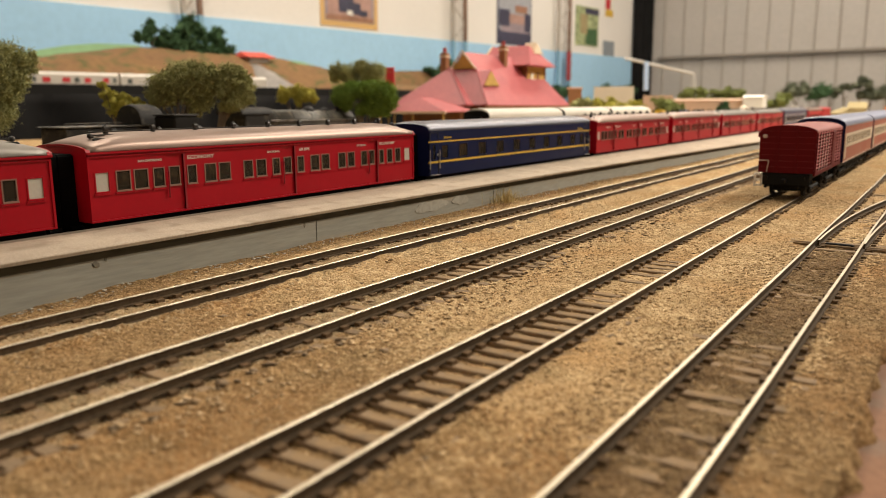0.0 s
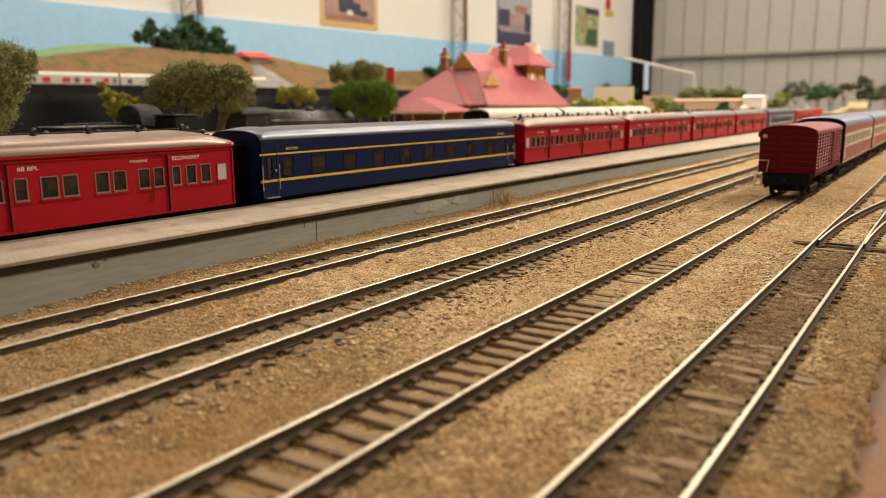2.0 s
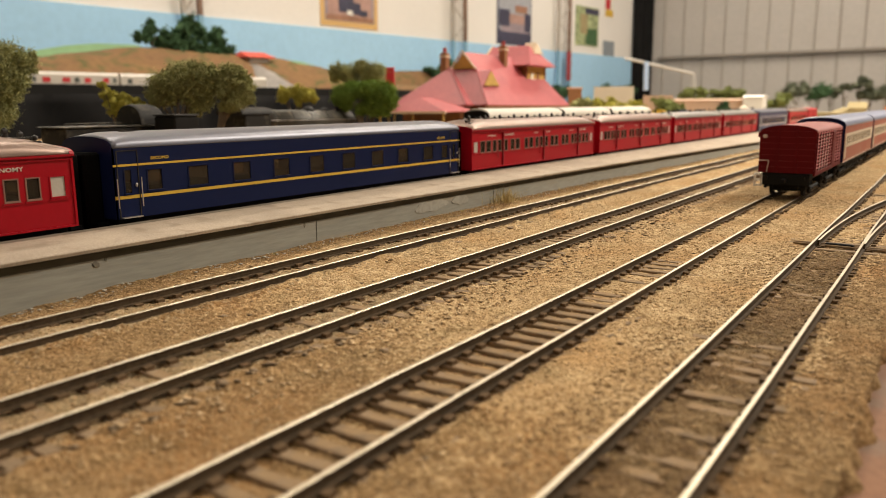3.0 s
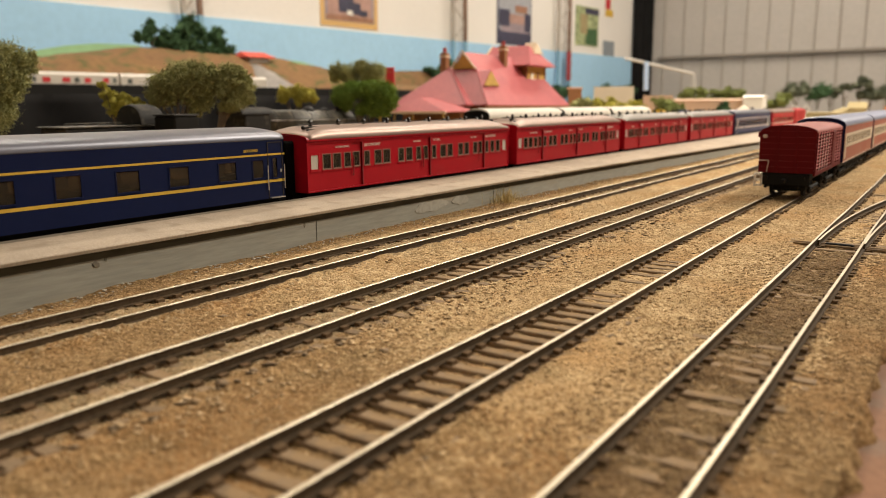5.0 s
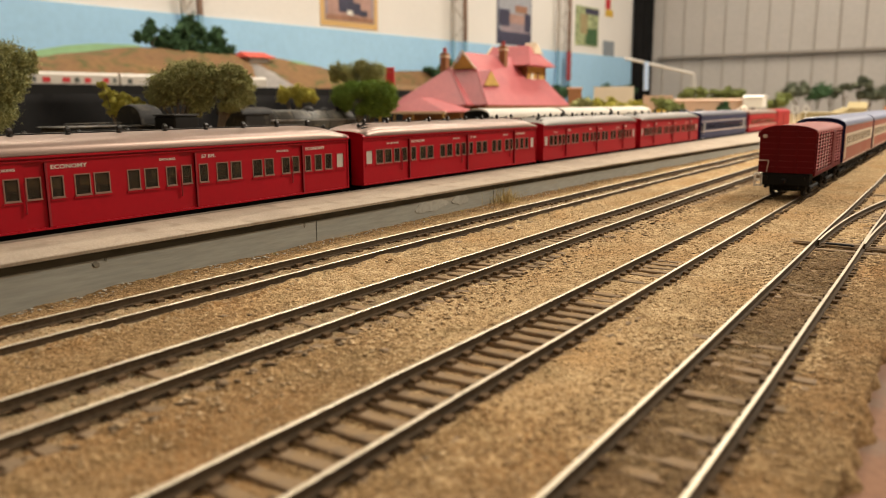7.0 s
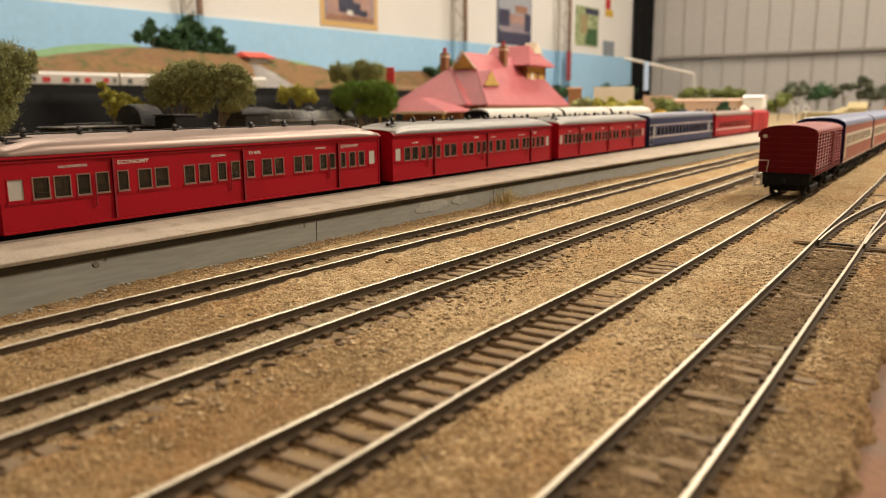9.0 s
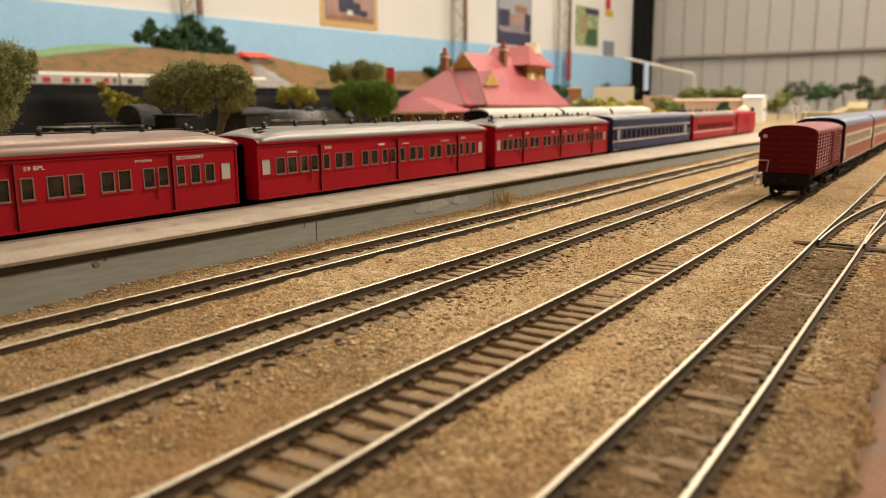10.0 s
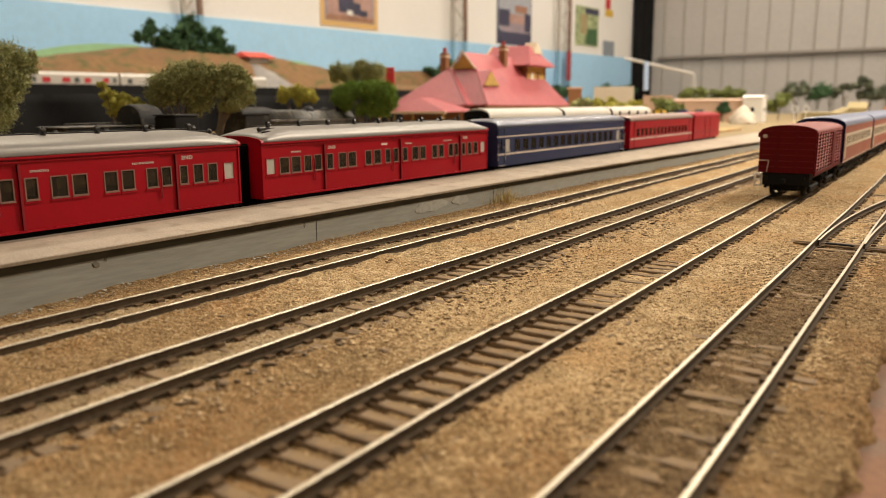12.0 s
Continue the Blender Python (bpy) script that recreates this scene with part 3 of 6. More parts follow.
def tuft(name, x, y, z, count, height, seed, label):
    rng = np.random.RandomState(seed)
    a = rng.rand(count) * 6.283
    lean = 0.6 * rng.rand(count)
    h = height * (0.4 + 0.6 * rng.rand(count))
    bx_, by_ = rng.randn(count) * height * 0.35, rng.randn(count) * height * 0.6
    tip = np.stack([bx_ + np.cos(a) * lean * h, by_ + np.sin(a) * lean * h, h], 1)
    w = 0.00016
    left = np.stack([bx_ - w * np.sin(a), by_ + w * np.cos(a), 0 * h], 1)
    right = np.stack([bx_ + w * np.sin(a), by_ - w * np.cos(a), 0 * h], 1)
    verts = np.stack([left, right, tip], 1).reshape(-1, 3) + np.array([x, y, z])
    return tagged(new(name, numpy_mesh(name, verts, np.arange(3 * count).reshape(-1, 3), [TUFT])), label, "grass", kind="stuff")


def wall_foot(y):
    return float(ground_z(np.array([-0.2122]), np.array([y]))[0]) - 0.0003


tuft("grass_tuft", -0.2105, 0.378, -0.0018, 230, 0.0100, 21, "dry grass tuft against the platform wall")
for i in range(16):
    tuft("grass_tuft", -0.2122 + 0.0012 * math.sin(i * 2.3), 0.09 + 0.036 * i + 0.008 * math.sin(i * 5.1), wall_foot(0.09 + 0.036 * i), 40, 0.0015, 40 + i, "short dry weeds along the platform wall")
# ---------------------------------------------------------------- carriages
HALF = 0.0155
Z_BOT, Z_EAVE = 0.0126, 0.0374


def side_wall(holes, length, z0, z1, t=0.0006, x=HALF, bm=None):
    """A carriage side with openings that go through it; holes are (y0, y1, z0, z1) from the carriage's middle."""
    bm = bm or bmesh.new()
    ys = sorted({-length / 2, length / 2, *[h[0] for h in holes], *[h[1] for h in holes]})
    zs = sorted({z0, z1, *[h[2] for h in holes], *[h[3] for h in holes]})

    def quad(*pts):
        bm.faces.new([bm.verts.new(p) for p in pts])

    for xa, flip in ((x, False), (x - t if x > 0 else x + t, True)):
        for ya, yb in zip(ys, ys[1:]):
            za = z0
            cuts = sorted((h[2], h[3]) for h in holes if h[0] <= ya + 1e-7 and h[1] >= yb - 1e-7)
            for c0, c1 in cuts + [(z1, z1)]:
                if c0 - za > 1e-7:
                    quad((xa, ya, za), (xa, yb, za), (xa, yb, c0), (xa, ya, c0))
                za = c1
    xi = x - t if x > 0 else x + t
    for y0, y1, h0, h1 in holes:
        quad((x, y0, h0), (x, y1, h0), (xi, y1, h0), (xi, y0, h0))
        quad((x, y0, h1), (x, y1, h1), (xi, y1, h1), (xi, y0, h1))
        quad((x, y0, h0), (x, y0, h1), (xi, y0, h1), (xi, y0, h0))
        quad((x, y1, h0), (x, y1, h1), (xi, y1, h1), (xi, y1, h0))
    return bm


FRAME_CACHE = {}


def window(parent, y0, y1, z0, z1, frame_mat, pane_mat, x=HALF, rim=0.00042, lip=0.0002):
    key = (round(y1 - y0, 4), round(z1 - z0, 4), frame_mat.name, pane_mat.name)
    if key not in FRAME_CACHE:
        w, h = key[0], key[1]
        bm = box(-0.0004, lip, -w / 2, -w / 2 + rim, -h / 2, h / 2)
        box(-0.0004, lip, w / 2 - rim, w / 2, -h / 2, h / 2, 0, bm)
        box(-0.0004, lip, -w / 2 + rim, w / 2 - rim, h / 2 - rim, h / 2, 0, bm)
        box(-0.0004, lip + 0.0003, -w / 2, w / 2, -h / 2 - 0.0002, -h / 2 + rim, 0, bm)
        pane = box(-0.0003, -0.0001, -w / 2 + rim, w / 2 - rim, -h / 2 + rim, h / 2 - rim)
        FRAME_CACHE[key] = (solid("window_frame", bm, frame_mat), solid("pane", pane, pane_mat))
    fr, pa = FRAME_CACHE[key]
    ob = part("window", fr, None, parent)
    ob.location = (x, (y0 + y1) / 2, (z0 + z1) / 2)
    p2 = part("pane", pa, None, ob)
    return ob


def roof_skin(length, top, eave, half, dome, drop, power=0.75):
    rings = []
    n = 14
    ys = [0, 0.25, 0.5, 0.75, 1.0]
    for end in (-1, 1):
        seq = [(s, end * (length / 2 - dome * s)) for s in ys]
        if end == 1:
            seq = seq[::-1]
        for s, y in seq:
            k = math.sin(s * math.pi / 2)
            ztop = top - drop * (1 - k)
            ring = []
            for i in range(n + 1):
                a = math.pi * i / n
                c = math.cos(a)
                ring.append((half * math.copysign(abs(c) ** 0.9, c), y, eave + (ztop - eave) * math.sin(a) ** power))
            rings.append([(half, y, eave - 0.0004)] + ring + [(-half, y, eave - 0.0004)])
    bm = loft(rings, True, True, smooth=True)
    bmesh.ops.recalc_face_normals(bm, faces=bm.faces)
    return bm


def end_shape(half, z0, eave, top, y, thick, power=0.75):
    n = 12
    ring = [(half, z0)] + [(half * math.cos(math.pi * i / n), eave + (top - eave) * math.sin(math.pi * i / n) ** power) for i in range(n + 1)] + [(-half, z0)]
    return loft([[(x, y - thick / 2, z) for x, z in ring], [(x, y + thick / 2, z) for x, z in ring]])


def bogie_mesh():
    bm = box(-0.0095, 0.0095, -0.014, 0.014, 0.0035, 0.0075, 0.0005)
    for wy in (-0.010, 0.010):
        for wx in (-0.0082, 0.0082):
            rod((wx - 0.0008, wy, 0.0055), (wx + 0.0008, wy, 0.0055), 0.0054, bm, 16)
        rod((-0.0082, wy, 0.0055), (0.0082, wy, 0.0055), 0.0008, bm, 6)
    for sx in (-0.0115, 0.0115):
        box(sx - 0.0008, sx + 0.0008, -0.0150, 0.0150, 0.0045, 0.0066, 0.0004, bm)
    return solid("bogie", bm, BLACK)


def buffer_gear(length):
    bm = box(-0.0012, 0.0012, length / 2, length / 2 + 0.0066, 0.0085, 0.0105)
    # Reaches below a gangway, to keep the gap between carriages dark.
    box(-0.0085, 0.0085, length / 2, length / 2 + 0.0066, 0.0040, 0.0365, 0.0008, bm)
    for s in (-1, 1):
        rod((s * 0.0098, length / 2, 0.0105), (s * 0.0098, length / 2 + 0.0045, 0.0105), 0.0012, bm, 8)
    return bm


BOGIE = bogie_mesh()
# Blacker than the other black parts, to put the gap's shade into the colour.
BELLOWS_SHADE = shader("shaded_bellows", (0.004, 0.004, 0.004), 0.9, 0, 0.3, spec=0.05)


def under_gear(car, length):
    part("underframe", box(-0.0125, 0.0125, -length / 2 + 0.002, length / 2 - 0.002, 0.0085, Z_BOT - 0.0001, 0.0004), BLACK, car)
    for s in (-1, 1):
        part("bogie", BOGIE, None, car).location = (0, s * (length / 2 - 0.030), 0)
    g = solid("gangway", buffer_gear(length), BELLOWS_SHADE)
    for turn in (0, 180):
        part("gangway", g, None, car).matrix_basis = pose(0, 0, 0, 0, 0, turn)
    part("interior_floor", box(-0.0148, 0.0148, -length / 2 + 0.001, length / 2 - 0.001, Z_BOT, Z_BOT + 0.0008), INTERIOR, car)
    bm = bmesh.new()
    k = int(length / 0.016)
    for i in range(k):
        y = -length / 2 + (i + 0.5) * length / k
        box(-0.0142, 0.0130, y - 0.0009, y + 0.0009, Z_BOT + 0.0008, 0.0225, 0, bm)
    part("seats", bm, INTERIOR, car, "brown seat backs")


def vent_mesh():
    bm = rod((0, 0, -0.0012), (0, 0, 0.0012), 0.0010, None, 10)
    rod((0, 0, 0.0012), (0, 0, 0.0017), 0.0006, bm, 8)
    rod((0, -0.0008, 0.0023), (0, 0.0008, 0.0023), 0.0009, bm, 10)
    rod((0, 0, 0.0031), (0, 0, 0.0036), 0.0007, bm, 8, 0.0004)
    return solid("ventilator", bm, BLACK_SHINY)


VENT = vent_mesh()
# window bays of the wooden carriage, from its front end, in millimetres; the first and last are blinded
RED_BAYS = [(2.4, 8.2), (10.6, 16.6), (17.8, 23.9), (25.9, 31.0), (33.2, 38.4), (41.2, 45.8), (49.5, 55.4), (56.6, 62.8), (69.6, 74.9), (76.6, 82.5), (86.0, 90.6), (93.4, 98.2),
            (101.2, 105.7), (109.8, 115.9), (117.2, 122.9), (129.0, 134.5), (135.8, 141.2), (146.0, 151.0), (152.8, 157.5), (160.6, 164.6), (167.0, 171.9), (174.0, 178.9), (181.9, 187.6)]
RED_DOORS = [(32.3, 39.6), (92.3, 99.5), (151.9, 159.0)]
DOOR_BAYS = (4, 11, 18)


def roof_steps(car, length, end):
    bm = bmesh.new()
    y = end * (length / 2 - 0.0085)
    for k in range(2):
        x, z = 0.0068 + 0.0032 * k, 0.0414 - 0.0012 * k
        for step in (0.0, 0.0062):
            rod((x, y - end * step, z - 0.0012), (x, y - end * step, z + 0.0010), 0.0005, bm, 6)
        box(x - 0.0007, x + 0.0007, y - (0.0085 if end > 0 else 0.0010), y + (0.0010 if end > 0 else 0.0085), z + 0.0008, z + 0.0014, 0, bm)
    ball((0.0070, y + end * 0.0012, 0.0424), 0.0011, bm)
    ball((0.0098, y + end * 0.0012, 0.0408), 0.0010, bm)
    part("roof_step", bm, BLACK_SHINY, car, "black roof step irons")


def red_carriage(words, number, roof_mat, roof_words, length=0.1905, name="passenger_carriage"):
    car = thing(name, "red wooden passenger carriage with a %s roof, moving" % roof_words, "carriage", "carriages of the moving train")
    z0, z1 = 0.0228, 0.0302
    front = -length / 2
    bays = [(front + a / 1000, front + b / 1000) for a, b in RED_BAYS]
    doors = [(front + a / 1000, front + b / 1000) for a, b in RED_DOORS]
    holes = [(a, b, z0, z1) for a, b in bays]
    cut = [h for i, h in enumerate(holes) if i not in DOOR_BAYS] + [(a, b, Z_BOT + 0.0008, 0.0346) for a, b in doors]
    part("side_wall", side_wall(cut, length, Z_BOT, Z_EAVE, 0.0010), RED, car)
    part("side_wall", side_wall(holes, length, Z_BOT, Z_EAVE, x=-HALF), RED, car)
    for s in (-1, 1):
        part("end_wall", end_shape(HALF, Z_BOT, Z_EAVE, 0.0388, s * (length / 2 - 0.0004), 0.0008), RED, car)
    part("roof", roof_skin(length - 0.0006, 0.0432, Z_EAVE, HALF + 0.0006, 0.018, 0.0036), roof_mat, car, roof_words + " painted roof")
    for s in (-1, 1):
        arch = [(HALF + 0.0009) * math.cos(math.pi * i / 14) for i in range(15)]
        top = [0.0371 + 0.0026 * math.sin(math.pi * i / 14) ** 0.75 for i in range(15)]
        rim = loft([[(x, s * (length / 2 + 0.0004), z), (x, s * (length / 2 + 0.0004), z - 0.0008), (x, s * (length / 2 - 0.0012), z - 0.0008), (x, s * (length / 2 - 0.0012), z)] for x, z in zip(arch, top)])
        bmesh.ops.recalc_face_normals(rim, faces=rim.faces)
        part("roof_rim", rim, RED, car, "red rim of the roof end")
    bm = bmesh.new()
    for s in (-1, 1):
        x0 = s * HALF
        for za, zb, d in ((0.0352, 0.0357, 0.0005), (0.0363, 0.0370, 0.0010), (0.0126, 0.0132, 0.0005)):
            box(min(x0, x0 + s * d), max(x0, x0 + s * d), front, length / 2, za, zb, 0, bm)
        for y in (front + 0.0004, length / 2 - 0.0004):
            box(min(x0, x0 + s * 0.0004), max(x0, x0 + s * 0.0004), y - 0.0004, y + 0.0004, 0.0133, 0.0351, 0, bm)
    part("moulding", bm, RED, car)
    for i, (a, b) in enumerate(bays):
        if i in DOOR_BAYS:
            continue
        blind = i in (0, len(bays) - 1)
        window(car, a, b, z0, z1, RED if blind else FRAME_TAN, BLIND if blind else PANE)
        part("window_ledge", box(HALF, HALF + 0.0004, a - 0.0005, b + 0.0005, z0 - 0.0009, z0 - 0.0003), RED, car)
    part("far_glazing", box(-HALF + 0.0001, -HALF + 0.0003, front + 0.002, length / 2 - 0.002, z0, z1), PANE, car)
    for (a, b), i in zip(doors, DOOR_BAYS):
        mid, wide = (a + b) / 2, b - a
        leaf = part("door", side_wall([(bays[i][0] - mid, bays[i][1] - mid, z0, z1)], wide, Z_BOT + 0.0008, 0.0346, 0.0004, HALF - 0.0006), RED, car)
        leaf.location = (0, mid, 0)
        window(leaf, bays[i][0] - mid, bays[i][1] - mid, z0, z1, FRAME_TAN, PANE, HALF - 0.0006)
        part("door_post", box(HALF - 0.0005, HALF + 0.0003, b, b + 0.0008, Z_BOT + 0.0009, 0.0346), RED_DARK, car)
        bm = rod((HALF + 0.0007, a, 0.0185), (HALF + 0.0007, a, 0.0285), 0.0003, None, 6)
        for zz in (0.0187, 0.0283):
            rod((HALF, a, zz), (HALF + 0.0007, a, zz), 0.0002, bm, 5)
        part("grab_rail", bm, RED_DARK, car)
    for i in range(9):
        y = front + 0.0155 + 0.01995 * i
        part("ventilator", VENT, None, car).location = (0.0040, y, 0.0424)
        part("ventilator", VENT, None, car).location = (-0.0055, y + 0.0098, 0.0410)
    part("roof_walk", box(-0.0025, -0.0008, front + 0.012, length / 2 - 0.012, 0.0433, 0.0437), BLACK_SHINY, car, "narrow dark roof walk")
    for e in (-1, 1):
        roof_steps(car, length, e)
    for text, off, size, z in words:
        lettering("lettering", text, size, car, Matrix.Translation((HALF + 0.0001, front + off / 1000, z)) @ Euler((radians(90), 0, radians(90))).to_matrix().to_4x4(), LETTER)
    if words is SECOND_WORDS:
        part("number_bar", box(HALF, HALF + 0.0001, front + 0.083, front + 0.088, 0.0322, 0.0332), LETTER, car)
    under_gear(car, length)
    return car


def wide_words(number, first):
    return [("NO SMOKING", 25.0, 0.0017, 0.0329), (first[0], 48.0, 0.0027, 0.0330), ("SMOKING", 86.9, 0.0017, 0.0329), (number, 106.2, 0.0026, 0.0330),
            ("SMOKING", 146.6, 0.0017, 0.0329), (first[1], 167.4, 0.0027, 0.0330)]


SECOND_WORDS = [("SMOKING", 21.0, 0.0015, 0.0321), ("2ND", 44.8, 0.0028, 0.0330), ("SMOKING", 106.5, 0.0015, 0.0321), ("NO SMOKING", 145.0, 0.0015, 0.0321), ("2ND", 164.5, 0.0028, 0.0330)]
BLUE_WINDOWS = [(13.4, 20.3), (31.7, 41.8), (54.2, 64.0), (76.8, 86.8), (99.5, 109.5), (122.1, 132.0), (144.6, 154.6), (166.8, 176.5), (190.3, 200.2), (208.6, 215.3)]


# Lightened navy paints in the haze over this far carriage.
NAVY_HAZE = shader("hazed_navy", (0.022, 0.032, 0.085), 0.4, 0, 0.08, 500, 30, spec=0.3)


def blue_carriage(length=0.2277, bays=None, label="navy blue steel carriage with yellow lines in the moving train", word="SECOND", ends_white=False):
    navy = NAVY_HAZE if ends_white else NAVY
    car = thing("passenger_carriage", label, "carriage", "carriages of the moving train")
    z0, z1 = (0.0218, 0.0300)
    bays = [(-length / 2 + a / 1000, -length / 2 + b / 1000) for a, b in (bays or BLUE_WINDOWS)]
    doors = [(-length / 2 + 0.0016, -length / 2 + 0.0100), (length / 2 - 0.0100, length / 2 - 0.0016)]
    door_glass = [((a + b) / 2 - 0.0019, (a + b) / 2 + 0.0015) for a, b in doors]
    holes = [(a, b, z0, z1) for a, b in bays] + [(a, b, 0.0213, 0.0305) for a, b in door_glass]
    for sx in (HALF, -HALF):
        part("side_wall", side_wall(holes, length, Z_BOT, 0.0384, x=sx), navy, car)
    for s in (-1, 1):
        part("end_wall", end_shape(HALF, Z_BOT, 0.0384, 0.0420, s * (length / 2 - 0.0004), 0.0008, 0.8), navy, car)
    part("roof", roof_skin(length - 0.0006, 0.0434, 0.0384, HALF + 0.0001, 0.009, 0.0014, 0.8), NAVY_SHEEN, car, "navy blue rounded roof, paled for sheen")
    bm = bmesh.new()
    box(HALF, HALF + 0.00012, -length / 2, length / 2, 0.0314, 0.0322, 0, bm)
    box(HALF, HALF + 0.00012, -length / 2, length / 2, 0.0197, 0.0209, 0, bm)
    part("lining", bm, LETTER if ends_white else GOLD, car, "cream lining" if ends_white else "yellow lining")
    for a, b in bays:
        window(car, a, b, z0, z1, BLIND if ends_white and (a, b) in (bays[0], bays[-1]) else navy, BLIND if ends_white and (a, b) in (bays[0], bays[-1]) else PANE, rim=0.0004)
    for a, b in door_glass:
        window(car, a, b, 0.0213, 0.0305, navy, PANE, rim=0.0004)
    part("far_glazing", box(-HALF + 0.0001, -HALF + 0.0003, -length / 2 + 0.002, length / 2 - 0.002, z0, z1), PANE, car)
    for a, b in doors:
        bm = bmesh.new()
        for yy_ in (a, b):
            box(HALF, HALF + 0.0002, yy_ - 0.0002, yy_ + 0.0002, Z_BOT, 0.037, 0, bm)
        box(HALF, HALF + 0.0002, a, b, 0.0368, 0.0372, 0, bm)
        door = part("door", bm, BLACK_SHINY, car, "door outline and frame")
        for yy_ in (a - 0.0006, b + 0.0008):
            part("handrail", rod((HALF + 0.0006, yy_, 0.0165), (HALF + 0.0006, yy_, 0.0272), 0.00022, None, 6), STEEL, door, "bright handrail")
        part("handle", ball((HALF + 0.0004, b - 0.0012, 0.0245), 0.0006, None, (0.6, 1, 1.6)), STEEL, door)
        part("step", box(HALF, HALF + 0.0016, a + 0.0004, b - 0.0002, 0.0128, 0.0132), STEEL, car, "bright door step")
    bm = box(0.002, 0.0035, -length / 2 + 0.012, -length / 2 + 0.018, 0.0430, 0.0436)
    box(0.0085, 0.010, -length / 2 + 0.016, -length / 2 + 0.021, 0.0419, 0.0424, 0, bm)
    box(0.0085, 0.010, length / 2 - 0.021, length / 2 - 0.016, 0.0419, 0.0424, 0, bm)
    part("roof_hatch", bm, BLACK_SHINY, car)
    if word:
        for yw in (-length / 2 + 0.0195, length / 2 - 0.0195):
            lettering("lettering", word, 0.0021, car, Matrix.Translation((HALF + 0.0001, yw, 0.0338)) @ Euler((radians(90), 0, radians(90))).to_matrix().to_4x4(), GOLD)
    under_gear(car, length)
    return car


def guard_van(length, label):
    car = thing("guards_van", label, "van", "carriages of the moving train")
    bays = [(-length / 2 + 0.018 + 0.0115 * i, -length / 2 + 0.018 + 0.0115 * i + 0.0075) for i in range(int((length - 0.03) / 0.0115))] if length > 0.12 else []
    holes = [(a, b, 0.0228, 0.0300) for a, b in bays]
    for sx in (HALF, -HALF):
        part("side_wall", side_wall(holes, length, Z_BOT, Z_EAVE, x=sx), RED, car)
    for s in (-1, 1):
        part("end_wall", end_shape(HALF, Z_BOT, Z_EAVE, 0.0412, s * (length / 2 - 0.0004), 0.0008), RED, car)
    part("roof", roof_skin(length, 0.0425, Z_EAVE, HALF + 0.0006, 0.006, 0.001), ROOF_BROWN if bays else RED, car)
    for a, b in bays:
        window(car, a, b, 0.0228, 0.0300, RED_DARK, PANE)
    part("waist_line", box(HALF, HALF + 0.0003, -length / 2 + 0.002, length / 2 - 0.002, 0.0200, 0.0212), LETTER if bays else RED_DARK, car)
    for yd in ((-length / 2 + 0.012, length / 2 - 0.012) if bays else (-0.010, 0.010)):
        part("door_post", box(HALF, HALF + 0.0004, yd - 0.0006, yd + 0.0006, Z_BOT + 0.0005, 0.0365), RED_DARK, car)
    if bays:
        for i in range(8):
            part("ventilator", VENT, None, car).location = (0, -length / 2 + 0.015 + i * (length - 0.03) / 7, 0.0425)
    under_gear(car, length)
    return car


TRAIN_X = -0.2633
ECO = ("ECONOMY", "ECONOMY")
CONSIST = [
    (red_carriage(wide_words("58 BPL", ECO), "", ROOF_GREY, "silvery grey"), 0.0424),
    (red_carriage(wide_words("68 BPL", ECO), "", ROOF_BROWN, "bronze brown"), 0.2454),
    (blue_carriage(), 0.46925),
    (red_carriage(wide_words("57 BPL", ECO), "", ROOF_BROWN, "bronze brown"), 0.6922),
    (red_carriage(wide_words("59 BPL", ECO), "", ROOF_BROWN, "bronze brown"), 0.8940),
    (red_carriage(SECOND_WORDS, "", ROOF_GREY, "dull grey"), 1.0956),
    (red_carriage(SECOND_WORDS, "", ROOF_GREY, "dull grey"), 1.2983),
    (blue_carriage(0.228, [(8 + 3.5, 8 + 9)] + [(24 + 12.0 * i, 24 + 12.0 * i + 8) for i in range(15)] + [(209, 215)], "navy blue carriage with a row of windows between cream lines", "", True), 1.5200),
    (guard_van(0.196, "red wooden carriage with a pale waist line in the moving train"), 1.7455),
    (guard_van(0.108, "small red box van at the end of the moving train"), 1.9050),
]
# ---------------------------------------------------------------- standing train on the third track
VAN_RED = shader("van_dark_red", (0.125, 0.006, 0.009), 0.6, 0, 0.15, 900, 60, 0.0001, spec=0.12)
VAN_ROOF = shader("van_roof_red", (0.29, 0.075, 0.065), 0.7, 0, 0.15, 700, 40)
# Slats are painted paler than the van, which puts in their highlights.
LOUVRE_LIT = shader("lit_louvre", (0.42, 0.09, 0.09), 0.7, 0, 0.2, 700, 60)
WORN = shader("pale_worn_paint", (0.55, 0.42, 0.36), 0.7, 0, 0.2)
TUSCAN = shader("russet_side", (0.26, 0.045, 0.026), 0.45, 0, 0.08, 500, 30)
CREAM = shader("cream_band", (0.58, 0.51, 0.40), 0.5, 0, 0.06, 500, 30)
ROOF_BLUE = shader("blue_grey_roof", (0.21, 0.235, 0.34), 0.4, 0.1, 0.08, 500, 30)
WHITE = shader("white_paint", (0.75, 0.72, 0.66), 0.5, 0, 0.06)


